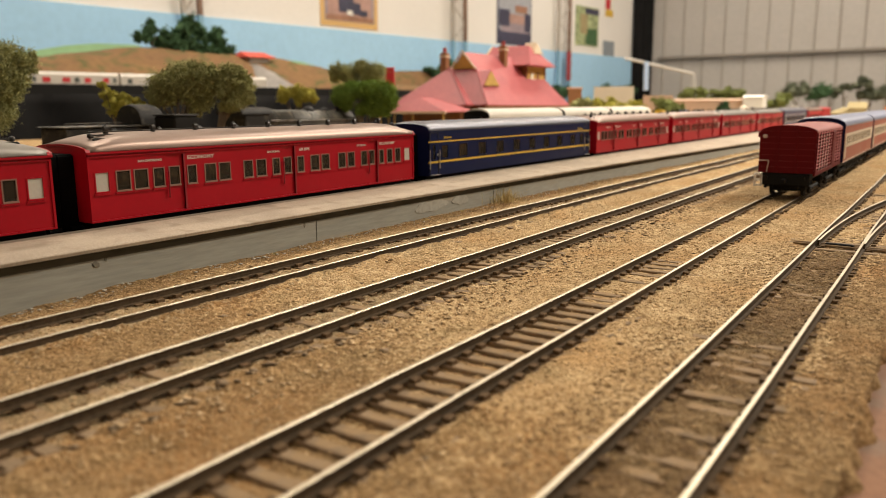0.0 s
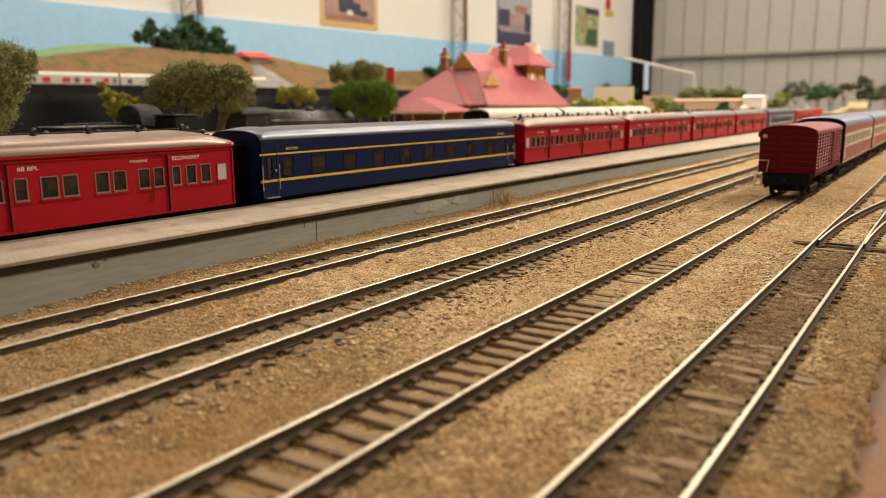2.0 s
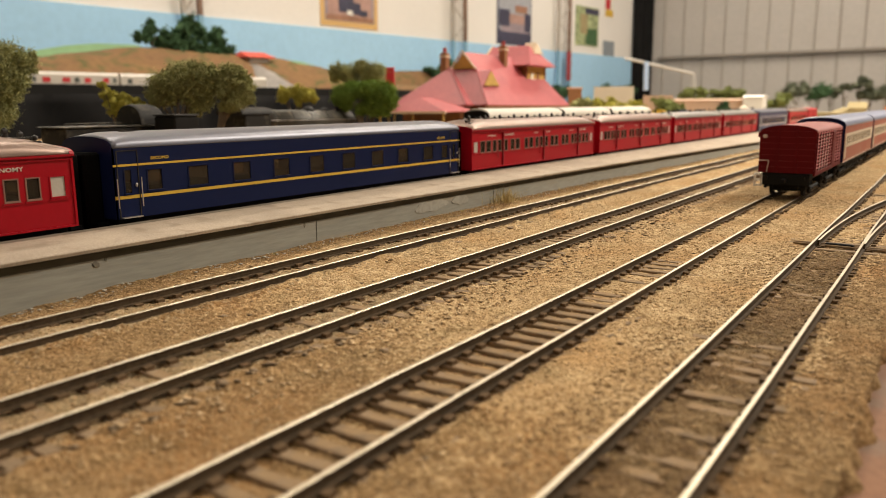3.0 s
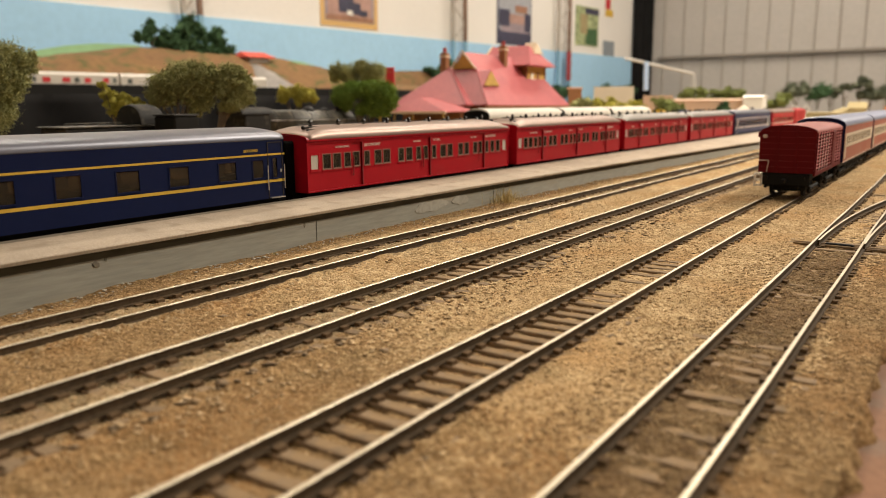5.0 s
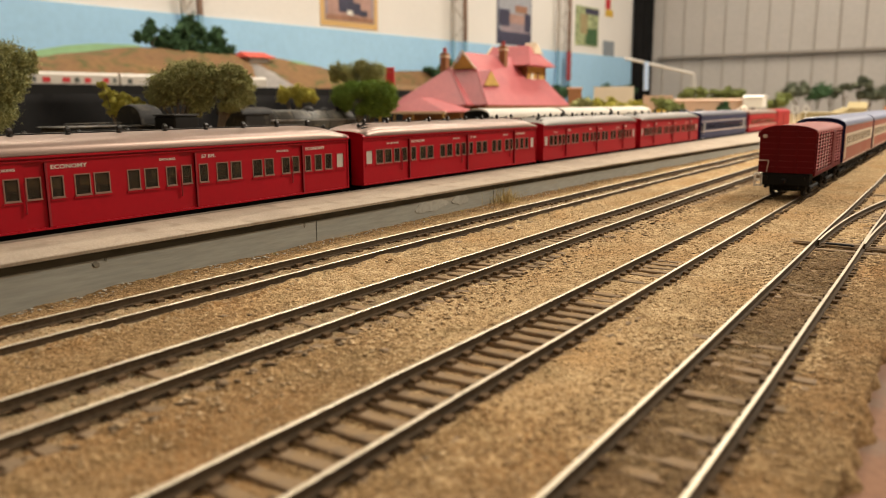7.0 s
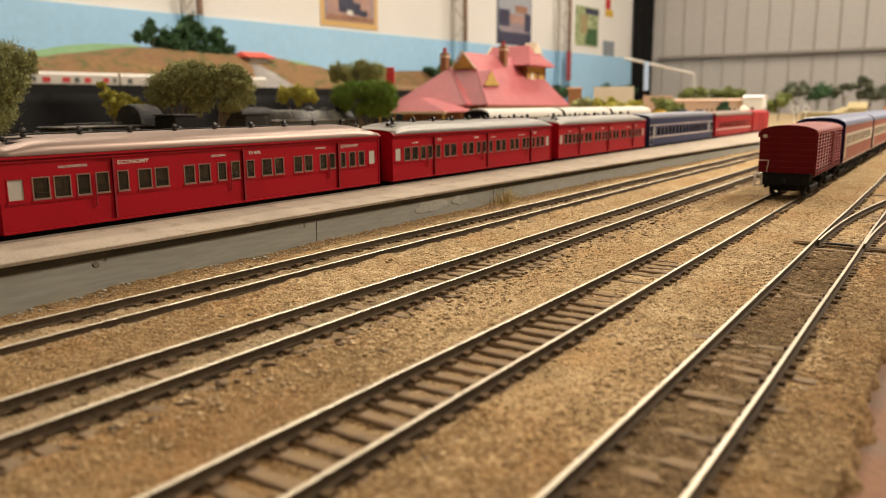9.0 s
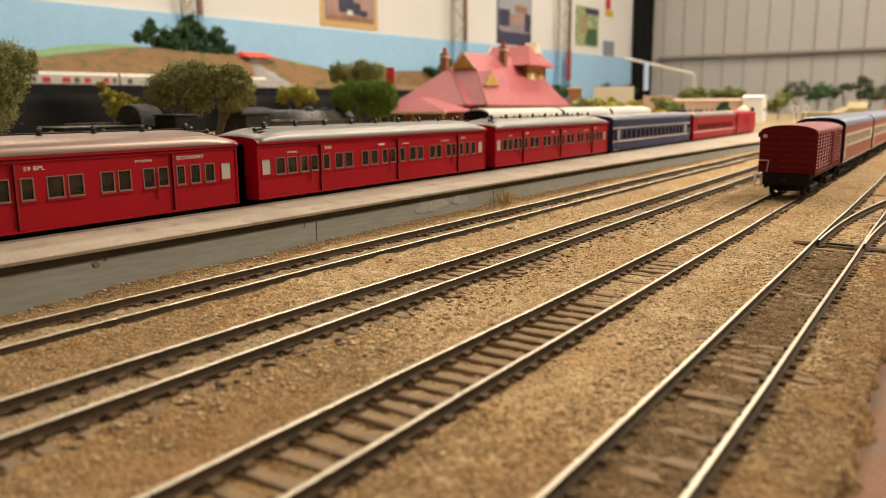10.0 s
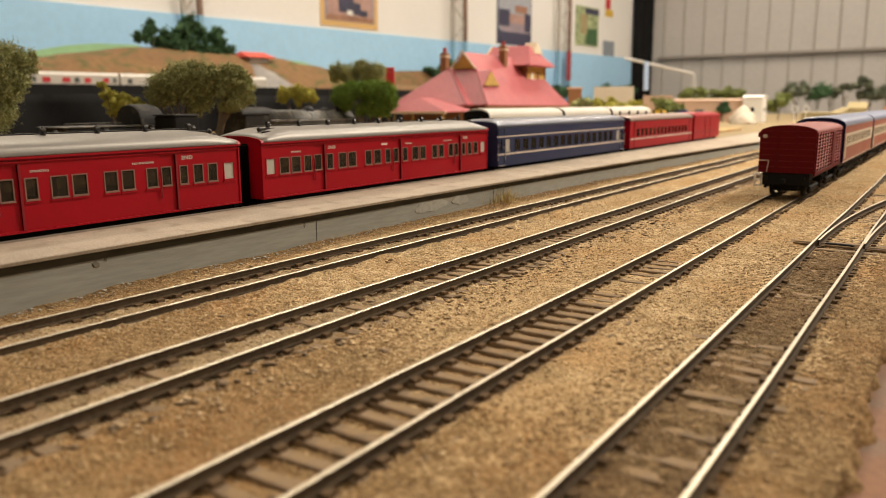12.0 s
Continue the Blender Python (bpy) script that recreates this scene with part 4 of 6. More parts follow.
def louvre_van():
    van = thing("louvre_van", "dark red wooden louvre van standing on the yard track", "wagon", "standing train", pose(-0.0786, 0.515, 0))
    L, h, z0, ze, zt = 0.106, 0.0139, 0.0140, 0.0366, 0.0403
    for s in (-1, 1):
        bm = end_shape(h + 0.0006, z0, ze, zt + 0.0002, s * (L / 2 - 0.0005), 0.001, 0.9)
        end = part("end_wall", bm, VAN_RED, van)
        for x in (-0.0048, 0.0048):
            part("end_post", box(x - 0.0007, x + 0.0007, s * (L / 2) - 0.0008, s * (L / 2) + 0.0008, z0, zt - 0.0022, 0.0002), VAN_RED, end)
        for i in range(7):
            z = z0 + 0.0033 * (i + 1)
            part("plank_joint", box(-h, h, s * (L / 2 + 0.0001) - 0.00012, s * (L / 2 + 0.0001) + 0.00012, z - 0.0001, z + 0.0001), RED_DARK, end)
    for s in (-1, 1):
        part("side_wall", box(s * h - 0.0004, s * h + 0.0004, -L / 2 + 0.0006, L / 2 - 0.0006, z0, ze), VAN_RED, van)
    part("sill", box(h, h + 0.0012, -L / 2, L / 2, z0 - 0.0012, z0 + 0.0012, 0.0002), VAN_RED, van)
    slat = solid("louvre", box(0, 0.0007, -0.0042, 0.0042, -0.0006, 0.0004, 0.0001), LOUVRE_LIT)
    post = solid("post", box(0, 0.0012, -0.0006, 0.0006, z0, ze), VAN_RED)
    strap = solid("strap", box(0.0009, 0.0014, -0.0003, 0.0003, z0 + 0.001, ze - 0.001), WORN)
    ys = [-L / 2 + 0.002 + 0.0102 * i for i in range(11)]
    for i, y in enumerate(ys):
        part("post", post, None, van).location = (h, y, 0)
        if i in (1, 2, 3, 4, 6):
            part("strap", strap, None, van).location = (h, y, 0)
    for a, b in zip(ys, ys[1:]):
        for k in range(11):
            ob = part("louvre", slat, None, van)
            ob.matrix_basis = pose(h + 0.0004, (a + b) / 2, z0 + 0.0028 + 0.0019 * k, 0, 28, 0)
    part("door", box(h + 0.0008, h + 0.0016, 0.006, 0.020, z0 + 0.001, ze - 0.001, 0.0003), VAN_RED, van)
    part("roof", roof_skin(L - 0.0022, zt, ze, h + 0.0010, 0.002, 0.0002, 0.9), VAN_ROOF, van, "faded red curved roof")
    part("underframe", box(-0.011, 0.011, -L / 2 + 0.001, L / 2 - 0.001, 0.0095, z0 - 0.0001, 0.0004), BLACK, van)
    for s in (-1, 1):
        part("bogie", BOGIE, None, van).location = (0, s * (L / 2 - 0.022), 0)
    bm = box(-0.0012, 0.0012, -L / 2 - 0.006, -L / 2, 0.0085, 0.0108, 0.0003)
    part("coupler", bm, BLACK, van)
    part("headstock", box(-0.0125, 0.0125, -L / 2 + 0.0002, -L / 2 + 0.003, 0.0070, 0.0137, 0.0003), BLACK, van)
    # Black block added in place of the dark shade under the van.
    part("brake_gear", box(-0.0070, 0.0070, -L / 2 + 0.006, -L / 2 + 0.034, 0.0036, 0.0094, 0.0008), BLACK, van, "black block for the dark shade under the floor")
    for x in (-0.0098, 0.0098):
        bm = rod((x, -L / 2 - 0.0035, 0.0112), (x, -L / 2, 0.0112), 0.0009, None, 10)
        rod((x, -L / 2 - 0.0040, 0.0112), (x, -L / 2 - 0.0035, 0.0112), 0.0013, bm, 12)
        part("buffer", bm, BLACK, van)
    # white steps and rails of the shunter at the near corner
    bm = bmesh.new()
    for x in (-0.0158, -0.0124):
        box(x - 0.0005, x + 0.0005, -L / 2 - 0.0008, -L / 2, 0.0060, 0.0134, 0, bm)
    for z in (0.0068, 0.0098, 0.0128):
        box(-0.0160, -0.0122, -L / 2 - 0.0018, -L / 2 + 0.0004, z - 0.0005, z + 0.0005, 0, bm)
    part("step", bm, WHITE, van, "white shunter's step")
    bm = rod((-0.0143, -L / 2 - 0.001, 0.0208), (-0.009, -L / 2 - 0.001, 0.0208), 0.0003, None, 6)
    rod((-0.009, -L / 2 - 0.001, 0.0208), (-0.0098, -L / 2 - 0.001, 0.0145), 0.0003, bm, 6)
    part("grab_rail", bm, WORN, van)
    part("lamp_bracket", box(-0.0128, -0.0106, -L / 2 - 0.0016, -L / 2, 0.0332, 0.0353, 0.0003), WORN, van, "pale lamp bracket")
    part("lamp_iron", box(-0.0157, -0.0143, -L / 2 + 0.0002, -L / 2 + 0.0022, 0.0335, 0.0365, 0.0003), VAN_RED, van)
    return van


louvre_van()


def cream_coach(y0, length):
    car = thing("passenger_carriage", "russet and cream carriage with a blue grey roof", "carriage", "standing train", pose(-0.0788, y0 + length / 2, 0))
    bays = [(-length / 2 + 0.012 + 0.0118 * i, -length / 2 + 0.0202 + 0.0118 * i) for i in range(int((length - 0.024) / 0.0118))]
    holes = [(a, b, 0.0240, 0.0305) for a, b in bays]
    for sx in (HALF, -HALF):
        part("side_wall", side_wall(holes, length, 0.0128, 0.0372, x=sx), TUSCAN, car)
    bm = side_wall(holes, length - 0.008, 0.0226, 0.0320, 0.0002, HALF + 0.00025)
    part("window_band", bm, CREAM, car, "cream window band")
    for a, b in bays:
        window(car, a, b, 0.0240, 0.0305, CREAM, PANE, rim=0.0005)
    for s in (-1, 1):
        part("end_wall", end_shape(HALF, 0.0128, 0.0372, 0.0425, s * (length / 2 - 0.0004), 0.0008, 0.8), NAVY, car)
    part("roof", roof_skin(length - 0.0004, 0.0433, 0.0372, HALF + 0.0002, 0.005, 0.0006, 0.8), ROOF_BLUE, car, "blue grey roof")
    bm = box(HALF, HALF + 0.0004, -length / 2 + 0.003, -length / 2 + 0.009, 0.0150, 0.0320)
    part("door", bm, CREAM, car, "cream end door")
    part("lining", box(HALF, HALF + 0.0002, -length / 2, length / 2, 0.0126, 0.0134), WORN, car)
    under_gear(car, length)
    for i in range(6):
        y = -length / 4 + i * length / 12
        part("battery_box", box(-0.010, 0.012, y, y + 0.008, 0.0035, 0.0084, 0.0004), BLACK, car)
    return car


for k in range(6):
    cream_coach(0.579 + 0.203 * k, 0.193)

# cream-roofed carriages on the track behind
PALE_ROOF = shader("cream_white_roof", (0.57, 0.53, 0.46), 0.55, 0, 0.08, 400, 25)
BROWN_SIDE = shader("dull_red_brown_side", (0.14, 0.045, 0.03), 0.5, 0, 0.12, 500, 30)


def pale_coach(y0, length):
    car = thing("passenger_carriage", "brown carriage with a cream white roof behind", "carriage", "cream-roofed carriages", pose(-0.42, y0 + length / 2, 0.0042))
    bays = [(-length / 2 + 0.010 + 0.013 * i, -length / 2 + 0.018 + 0.013 * i) for i in range(int((length - 0.02) / 0.013))]
    holes = [(a, b, 0.0228, 0.0297) for a, b in bays]
    for sx in (HALF, -HALF):
        part("side_wall", side_wall(holes, length, Z_BOT, Z_EAVE, x=sx), BROWN_SIDE, car)
    for a, b in bays:
        window(car, a, b, 0.0228, 0.0297, FRAME_TAN, PANE)
    for s in (-1, 1):
        part("end_wall", end_shape(HALF, Z_BOT, Z_EAVE, 0.0425, s * (length / 2 - 0.0004), 0.0008), BLACK, car)
    part("roof", roof_skin(length - 0.001, 0.0443, Z_EAVE - 0.003, HALF + 0.0005, 0.002, 0.0002), PALE_ROOF, car, "cream white roof")
    under_gear(car, length)


pale_coach(0.690, 0.178)
pale_coach(0.874, 0.150)
pale_coach(1.030, 0.160)
straight_track("track", -0.42, 0.3, 1.6, "model railway track behind, under cream-roofed carriages", 0.0, seed=9).location = (0, 0, 0.0042)
structure("embankment", box(-0.46, -0.38, 0.25, 1.7, -0.0035, 0.0014, 0.001), SAND, "low sandy ballast bank", "ground")


# ---------------------------------------------------------------- black steam engines behind the platform
SOOT = shader("sooty_engine_black", (0.013, 0.012, 0.011), 0.6, 0.0, 0.4, 500, 40, spec=0.25, wear=0.3, wear_color=(0.05, 0.043, 0.034))
SOOT_GREY = shader("dusty_boiler", (0.05, 0.046, 0.036), 0.5, 0.1, 0.35, 500, 40, wear=0.4, wear_color=(0.14, 0.12, 0.09))


def steam_engine(at, label):
    e = thing("steam_engine", label, "locomotive", "black steam engines", at)
    part("frame", box(-0.011, 0.011, -0.085, 0.085, 0.008, 0.0150, 0.0006), SOOT, e)
    part("boiler", rod((0, -0.045, 0.0315), (0, 0.082, 0.0295), 0.0125, None, 24), SOOT_GREY, e, "dusty grey boiler", True)
    part("smokebox_door", ball((0, 0.082, 0.0295), 0.011, None, (1, 0.25, 1), 2), SOOT, e)
    bands = solid("boiler_band", rod((0, -0.0004, 0), (0, 0.0004, 0), 0.0128, None, 24), SOOT)
    for i in range(5):
        part("boiler_band", bands, None, e).location = (0, -0.035 + i * 0.025, 0.0313 - 0.0004 * i)
    part("chimney", rod((0, 0.070, 0.040), (0, 0.070, 0.0462), 0.0035, None, 14, 0.0042), SOOT, e)
    part("dome", ball((0, 0.022, 0.0415), 0.006, None, (1, 1.2, 0.9), 2), SOOT, e)
    part("sand_dome", ball((0, 0.046, 0.0412), 0.0048, None, (1, 1.2, 0.9), 2), SOOT, e)
    part("running_board", box(-0.0155, 0.0155, -0.05, 0.088, 0.0180, 0.0192, 0.0003), SOOT, e)
    part("cab", box(-0.0155, 0.0155, -0.078, -0.046, 0.0180, 0.0400, 0.001), SOOT, e)
    part("cab_roof", roof_skin(0.038, 0.0462, 0.0400, 0.0165, 0.003, 0.0002), SOOT, e).location = (0, -0.063, 0)
    for i, y in enumerate((-0.04, -0.015, 0.010, 0.035)):
        for s in (-1, 1):
            part("driving_wheel", rod((s * 0.0075, y, 0.0095), (s * 0.0095, y, 0.0095), 0.0092, None, 20), SOOT, e)
    part("hand_rail", rod((0.0145, -0.045, 0.034), (0.0135, 0.080, 0.033), 0.0003, None, 6), STEEL, e)
    return e


def tender(at):
    e = thing("tender", "black engine tender with a rounded coal bunker", "locomotive", "black steam engines", at)
    part("tank", box(-0.0155, 0.0155, -0.036, 0.036, 0.0110, 0.0330, 0.0012), SOOT, e)
    part("deck", box(-0.0165, 0.0165, -0.038, 0.038, 0.0330, 0.0338, 0.0002), SOOT_GREY, e)
    part("bunker", roof_skin(0.020, 0.0490, 0.0335, 0.0150, 0.004, 0.001), SOOT, e, "rounded bunker hood").location = (0, 0.033, 0)
    bm = bmesh.new()
    for i in range(6):
        rod((0.0155, -0.035 + i * 0.008, 0.0338), (0.0155, -0.035 + i * 0.008, 0.0360), 0.0003, bm, 6)
    rod((0.0155, -0.036, 0.0360), (0.0155, 0.007, 0.0360), 0.0003, bm, 6)
    part("side_rail", bm, SOOT_GREY, e)
    for s in (-1, 1):
        part("bogie", BOGIE, None, e).location = (0, s * 0.020, 0)
    return e


structure("embankment", box(-0.60, -0.461, 0.15, 1.0, -0.0035, 0.0050, 0.001), SAND, "low sandy ballast bank under the engine road", "ground")
tender(pose(-0.516, 0.326, 0.0052))
steam_engine(pose(-0.5400, 0.545, 0.0052, 0, 0, 2), "dusty black steam engine standing behind the train")
bx = thing("wagon", "plain black wagon behind the train", "wagon", "", pose(-0.482, 0.366, 0.0050))
part("body", box(-0.012, 0.012, -0.011, 0.011, 0.008, 0.0405, 0.0012), BLACK, bx)
part("roof", box(-0.0128, 0.0128, -0.0116, 0.0116, 0.0405, 0.0418, 0.0006), SOOT, bx)
part("bogie", BOGIE, None, bx)
# ---------------------------------------------------------------- trees
LEAF_OLIVE = shader("olive_foliage", (0.31, 0.315, 0.14), 0.9, 0, 0.3, 400, 45, spec=0.1, island=0.55)
LEAF_GREEN = shader("fresh_green_foliage", (0.165, 0.25, 0.05), 0.9, 0, 0.3, 400, 45, spec=0.1, island=0.55)
LEAF_YELLOW = shader("yellow_green_foliage", (0.40, 0.37, 0.08), 0.9, 0, 0.3, 400, 45, spec=0.1, island=0.5)
LEAF_MOSS = shader("mossy_foliage", (0.17, 0.195, 0.065), 0.9, 0, 0.3, 200, 25, spec=0.1, island=0.5)
LEAF_DARK = shader("dark_green_foliage", (0.055, 0.105, 0.05), 0.9, 0, 0.3, 200, 25, spec=0.1, island=0.5)
LEAF_GREY = shader("grey_green_foliage", (0.095, 0.105, 0.07), 0.9, 0, 0.3, 200, 25, spec=0.1, island=0.5)
BARK = shader("grey_brown_bark", (0.13, 0.10, 0.07), 0.9, 0, 0.3, 500, 60, 0.0003)


def foliage(blobs, count, leaf, seed):
    """Many small folded leaves in uneven clumps. blobs: (x, y, z, radius, squash)."""
    rng = np.random.RandomState(seed)
    out = []
    total = sum(b[3] ** 2 for b in blobs)
    for bx_, by_, bz_, r, sq in blobs:
        n = int(count * r * r / total)
        k = max(6, n // 70)
        d = rng.randn(k, 3)
        d /= np.linalg.norm(d, axis=1, keepdims=True)
        centres = d * (r * (0.55 + 0.45 * rng.rand(k, 1)))
        own = rng.randint(0, k, n)
        p = centres[own] + rng.randn(n, 3) * r * 0.21
        p[:, 2] *= sq
        out.append(p + np.array([bx_, by_, bz_]))
    p = np.concatenate(out)
    n = len(p)
    a = rng.randn(n, 3)
    a /= np.linalg.norm(a, axis=1, keepdims=True)
    b = np.cross(a, rng.randn(n, 3))
    b /= np.linalg.norm(b, axis=1, keepdims=True)
    s = leaf * (0.6 + 0.8 * rng.rand(n, 1))
    fold = np.cross(a, b) * s * 0.5
    verts = np.stack([p - a * s, p + b * s * 0.6 + fold, p + a * s, p - b * s * 0.6 + fold], 1).reshape(-1, 3)
    faces = np.arange(4 * n).reshape(-1, 4)
    tri = np.concatenate([faces[:, [0, 1, 2]], faces[:, [0, 2, 3]]])
    return verts, tri


def tree(name, at, height, blobs, leaf_mat, label, count=6000, leaf=0.0008, trunk=0.0022, limbs=5, seed=1, category="tree", group=""):
    """at: foot of the trunk; blobs are relative to it."""
    t = thing(name, label, category, group, Matrix.Translation(at))
    rng = random.Random(seed)
    bm = bmesh.new()
    mid = Vector((rng.uniform(-0.1, 0.1) * height, rng.uniform(-0.1, 0.1) * height, height * 0.45))
    rod((0, 0, -0.002), mid, trunk, bm, 8, trunk * 0.7)
    for i in range(min(limbs, len(blobs) * 2)):
        b = blobs[i % len(blobs)]
        tip = Vector(b[:3]) + Vector((rng.uniform(-0.5, 0.5), rng.uniform(-0.5, 0.5), rng.uniform(-0.3, 0.4))) * b[3]
        fork = mid.lerp(tip, 0.5) + Vector((0, 0, 0.04 * height))
        start = Vector((0, 0, 0)).lerp(mid, rng.uniform(0.5, 1.0))
        rod(start, fork, trunk * 0.55, bm, 6, trunk * 0.35)
        rod(fork, tip, trunk * 0.35, bm, 6, trunk * 0.12)
    part("trunk", bm, BARK, t)
    v, f = foliage(blobs, count, leaf, seed)
    cores = []
    for i, (bx_, by_, bz_, r, sq) in enumerate(blobs):
        core = bmesh.new()
        bmesh.ops.create_icosphere(core, subdivisions=2, radius=r * 0.58)
        cv = np.array([w.co[:] for w in core.verts])
        cv *= 1 + 0.22 * np.sin(cv[:, :1] * 5 / r + i) * np.sin(cv[:, 1:2] * 6 / r) + 0.12 * np.sin(cv[:, 2:3] * 9 / r + 2 * i)
        cv[:, 2] *= sq
        core.faces.ensure_lookup_table()
        cf = np.array([[w.index for w in q.verts] for q in core.faces])
        core.free()
        f = np.concatenate([f, cf + len(v)])
        v = np.concatenate([v, cv + np.array([bx_, by_, bz_])])
    part("crown", numpy_mesh("crown", v, f, [leaf_mat]), None, t)
    return t


def scatter_blobs(cx, cz, w, h, n, seed, depth=None):
    rng = random.Random(seed)
    depth = depth or w
    return [(cx[0] + rng.uniform(-0.5, 0.5) * w, cx[1] + rng.uniform(-0.5, 0.5) * depth, cz + rng.uniform(-0.5, 0.5) * h, rng.uniform(0.26, 0.40) * min(w, 2 * h), rng.uniform(0.7, 1.0)) for _ in range(n)]


GZ = -0.0035
tree("tree", (-0.585, 0.285, GZ), 0.09, [(0.0041, 0.0119, 0.0875, 0.0145, 0.9), (0.0101, 0.0232, 0.0886, 0.0087, 0.9), (0.0057, 0.0160, 0.0764, 0.0097, 0.9), (0.0019, 0.0090, 0.0682, 0.0126, 0.9), (-0.0020, 0.0003, 0.0801, 0.0169, 0.9), (0.0003, 0.0062, 0.0540, 0.0097, 0.9), (-0.0030, -0.0006, 0.0501, 0.0135, 0.9), (0.0055, 0.0162, 0.0662, 0.0048, 0.9), (-0.0039, -0.0025, 0.0642, 0.0145, 0.9)], LEAF_OLIVE, "bushy olive green model tree behind the train", 41600, seed=11, group="model trees")
tree("tree", (-0.535, 0.405, GZ), 0.075, [(0.0023, 0.0063, 0.0780, 0.0130, 0.9), (0.0107, 0.0168, 0.0816, 0.0110, 0.9), (-0.0059, -0.0043, 0.0734, 0.0110, 0.9), (-0.0097, -0.0092, 0.0635, 0.0075, 0.9), (-0.0038, -0.0012, 0.0635, 0.0070, 0.9), (0.0058, 0.0111, 0.0680, 0.0110, 0.9), (0.0153, 0.0228, 0.0735, 0.0100, 0.9), (0.0109, 0.0178, 0.0607, 0.0090, 0.9), (0.0079, 0.0140, 0.0538, 0.0060, 0.9), (0.0179, 0.0254, 0.0835, 0.0060, 0.9)], LEAF_OLIVE, "spreading olive green model tree behind the train", 41600, seed=12, limbs=8, group="model trees")
tree("tree", (-0.508, 0.424, GZ), 0.08, [(0.0078, 0.0122, 0.0792, 0.0098, 0.9), (0.0134, 0.0188, 0.0724, 0.0084, 0.9), (0.0049, 0.0093, 0.0688, 0.0079, 0.9), (0.0090, 0.0141, 0.0614, 0.0089, 0.9), (0.0150, 0.0209, 0.0614, 0.0059, 0.9), (0.0032, 0.0075, 0.0560, 0.0049, 0.9), (0.0126, 0.0173, 0.0833, 0.0059, 0.9)], LEAF_OLIVE, "slender olive green model tree behind the train", 25600, seed=13, limbs=8, group="model trees")
tree("tree", (-0.520, 0.632, GZ), 0.065, [(-0.0180, -0.0127, 0.0658, 0.0122, 0.9), (-0.0097, -0.0058, 0.0715, 0.0097, 0.9), (0.0024, 0.0043, 0.0697, 0.0122, 0.9), (0.0139, 0.0135, 0.0685, 0.0122, 0.9), (0.0184, 0.0172, 0.0597, 0.0085, 0.9), (0.0044, 0.0061, 0.0551, 0.0103, 0.9), (-0.0048, -0.0015, 0.0523, 0.0073, 0.9), (0.0118, 0.0119, 0.0516, 0.0085, 0.9), (-0.0173, -0.0121, 0.0576, 0.0073, 0.9)], LEAF_GREEN, "dense fresh green model tree beside the station", 38400, seed=14, group="model trees")
tree("tree", (-0.662, 0.793, GZ), 0.1, [(-0.0228, -0.0189, 0.1016, 0.0100, 0.9), (-0.0119, -0.0092, 0.0973, 0.0123, 0.9), (0.0019, 0.0021, 0.1031, 0.0115, 0.9), (0.0160, 0.0139, 0.0995, 0.0123, 0.9), (0.0071, 0.0070, 0.0922, 0.0107, 0.9), (-0.0255, -0.0208, 0.0916, 0.0069, 0.9), (-0.0090, -0.0062, 0.0886, 0.0092, 0.9)], LEAF_OLIVE, "dull olive model tree beside the station", 25600, seed=15, group="model trees")
tree("shrub", (-0.655, 0.668, GZ), 0.06, [(-0.0098, -0.0075, 0.0706, 0.0083, 0.9), (-0.0009, 0.0013, 0.0726, 0.0090, 0.9), (0.0085, 0.0104, 0.0686, 0.0083, 0.9), (0.0126, 0.0144, 0.0627, 0.0056, 0.9), (-0.0128, -0.0104, 0.0648, 0.0062, 0.9), (0.0011, 0.0034, 0.0621, 0.0069, 0.9)], LEAF_YELLOW, "yellow green shrub behind the engine", 9000, seed=16, category="shrub", group="model shrubs")
tree("shrub", (-0.556, 0.366, GZ), 0.06, [(-0.0067, -0.0063, 0.0722, 0.0035, 0.9), (-0.0057, -0.0046, 0.0666, 0.0049, 0.9), (-0.0029, -0.0001, 0.0609, 0.0064, 0.9), (0.0006, 0.0052, 0.0573, 0.0069, 0.9), (0.0023, 0.0076, 0.0635, 0.0040, 0.9), (0.0059, 0.0130, 0.0608, 0.0040, 0.9), (0.0087, 0.0170, 0.0577, 0.0025, 0.9), (-0.0021, 0.0011, 0.0534, 0.0054, 0.9), (0.0003, 0.0046, 0.0494, 0.0040, 0.9)], LEAF_YELLOW, "leaning yellow green shrub behind the tender", 8000, seed=17, category="shrub", group="model shrubs")
tree("shrub", (-0.362, 0.175, GZ), 0.03, [(0, 0, 0.031, 0.006, 0.9), (0.003, 0.004, 0.027, 0.005, 0.9)], LEAF_OLIVE, "small weedy shrub behind the train", 1500, seed=18, category="shrub", group="model shrubs", trunk=0.0008)

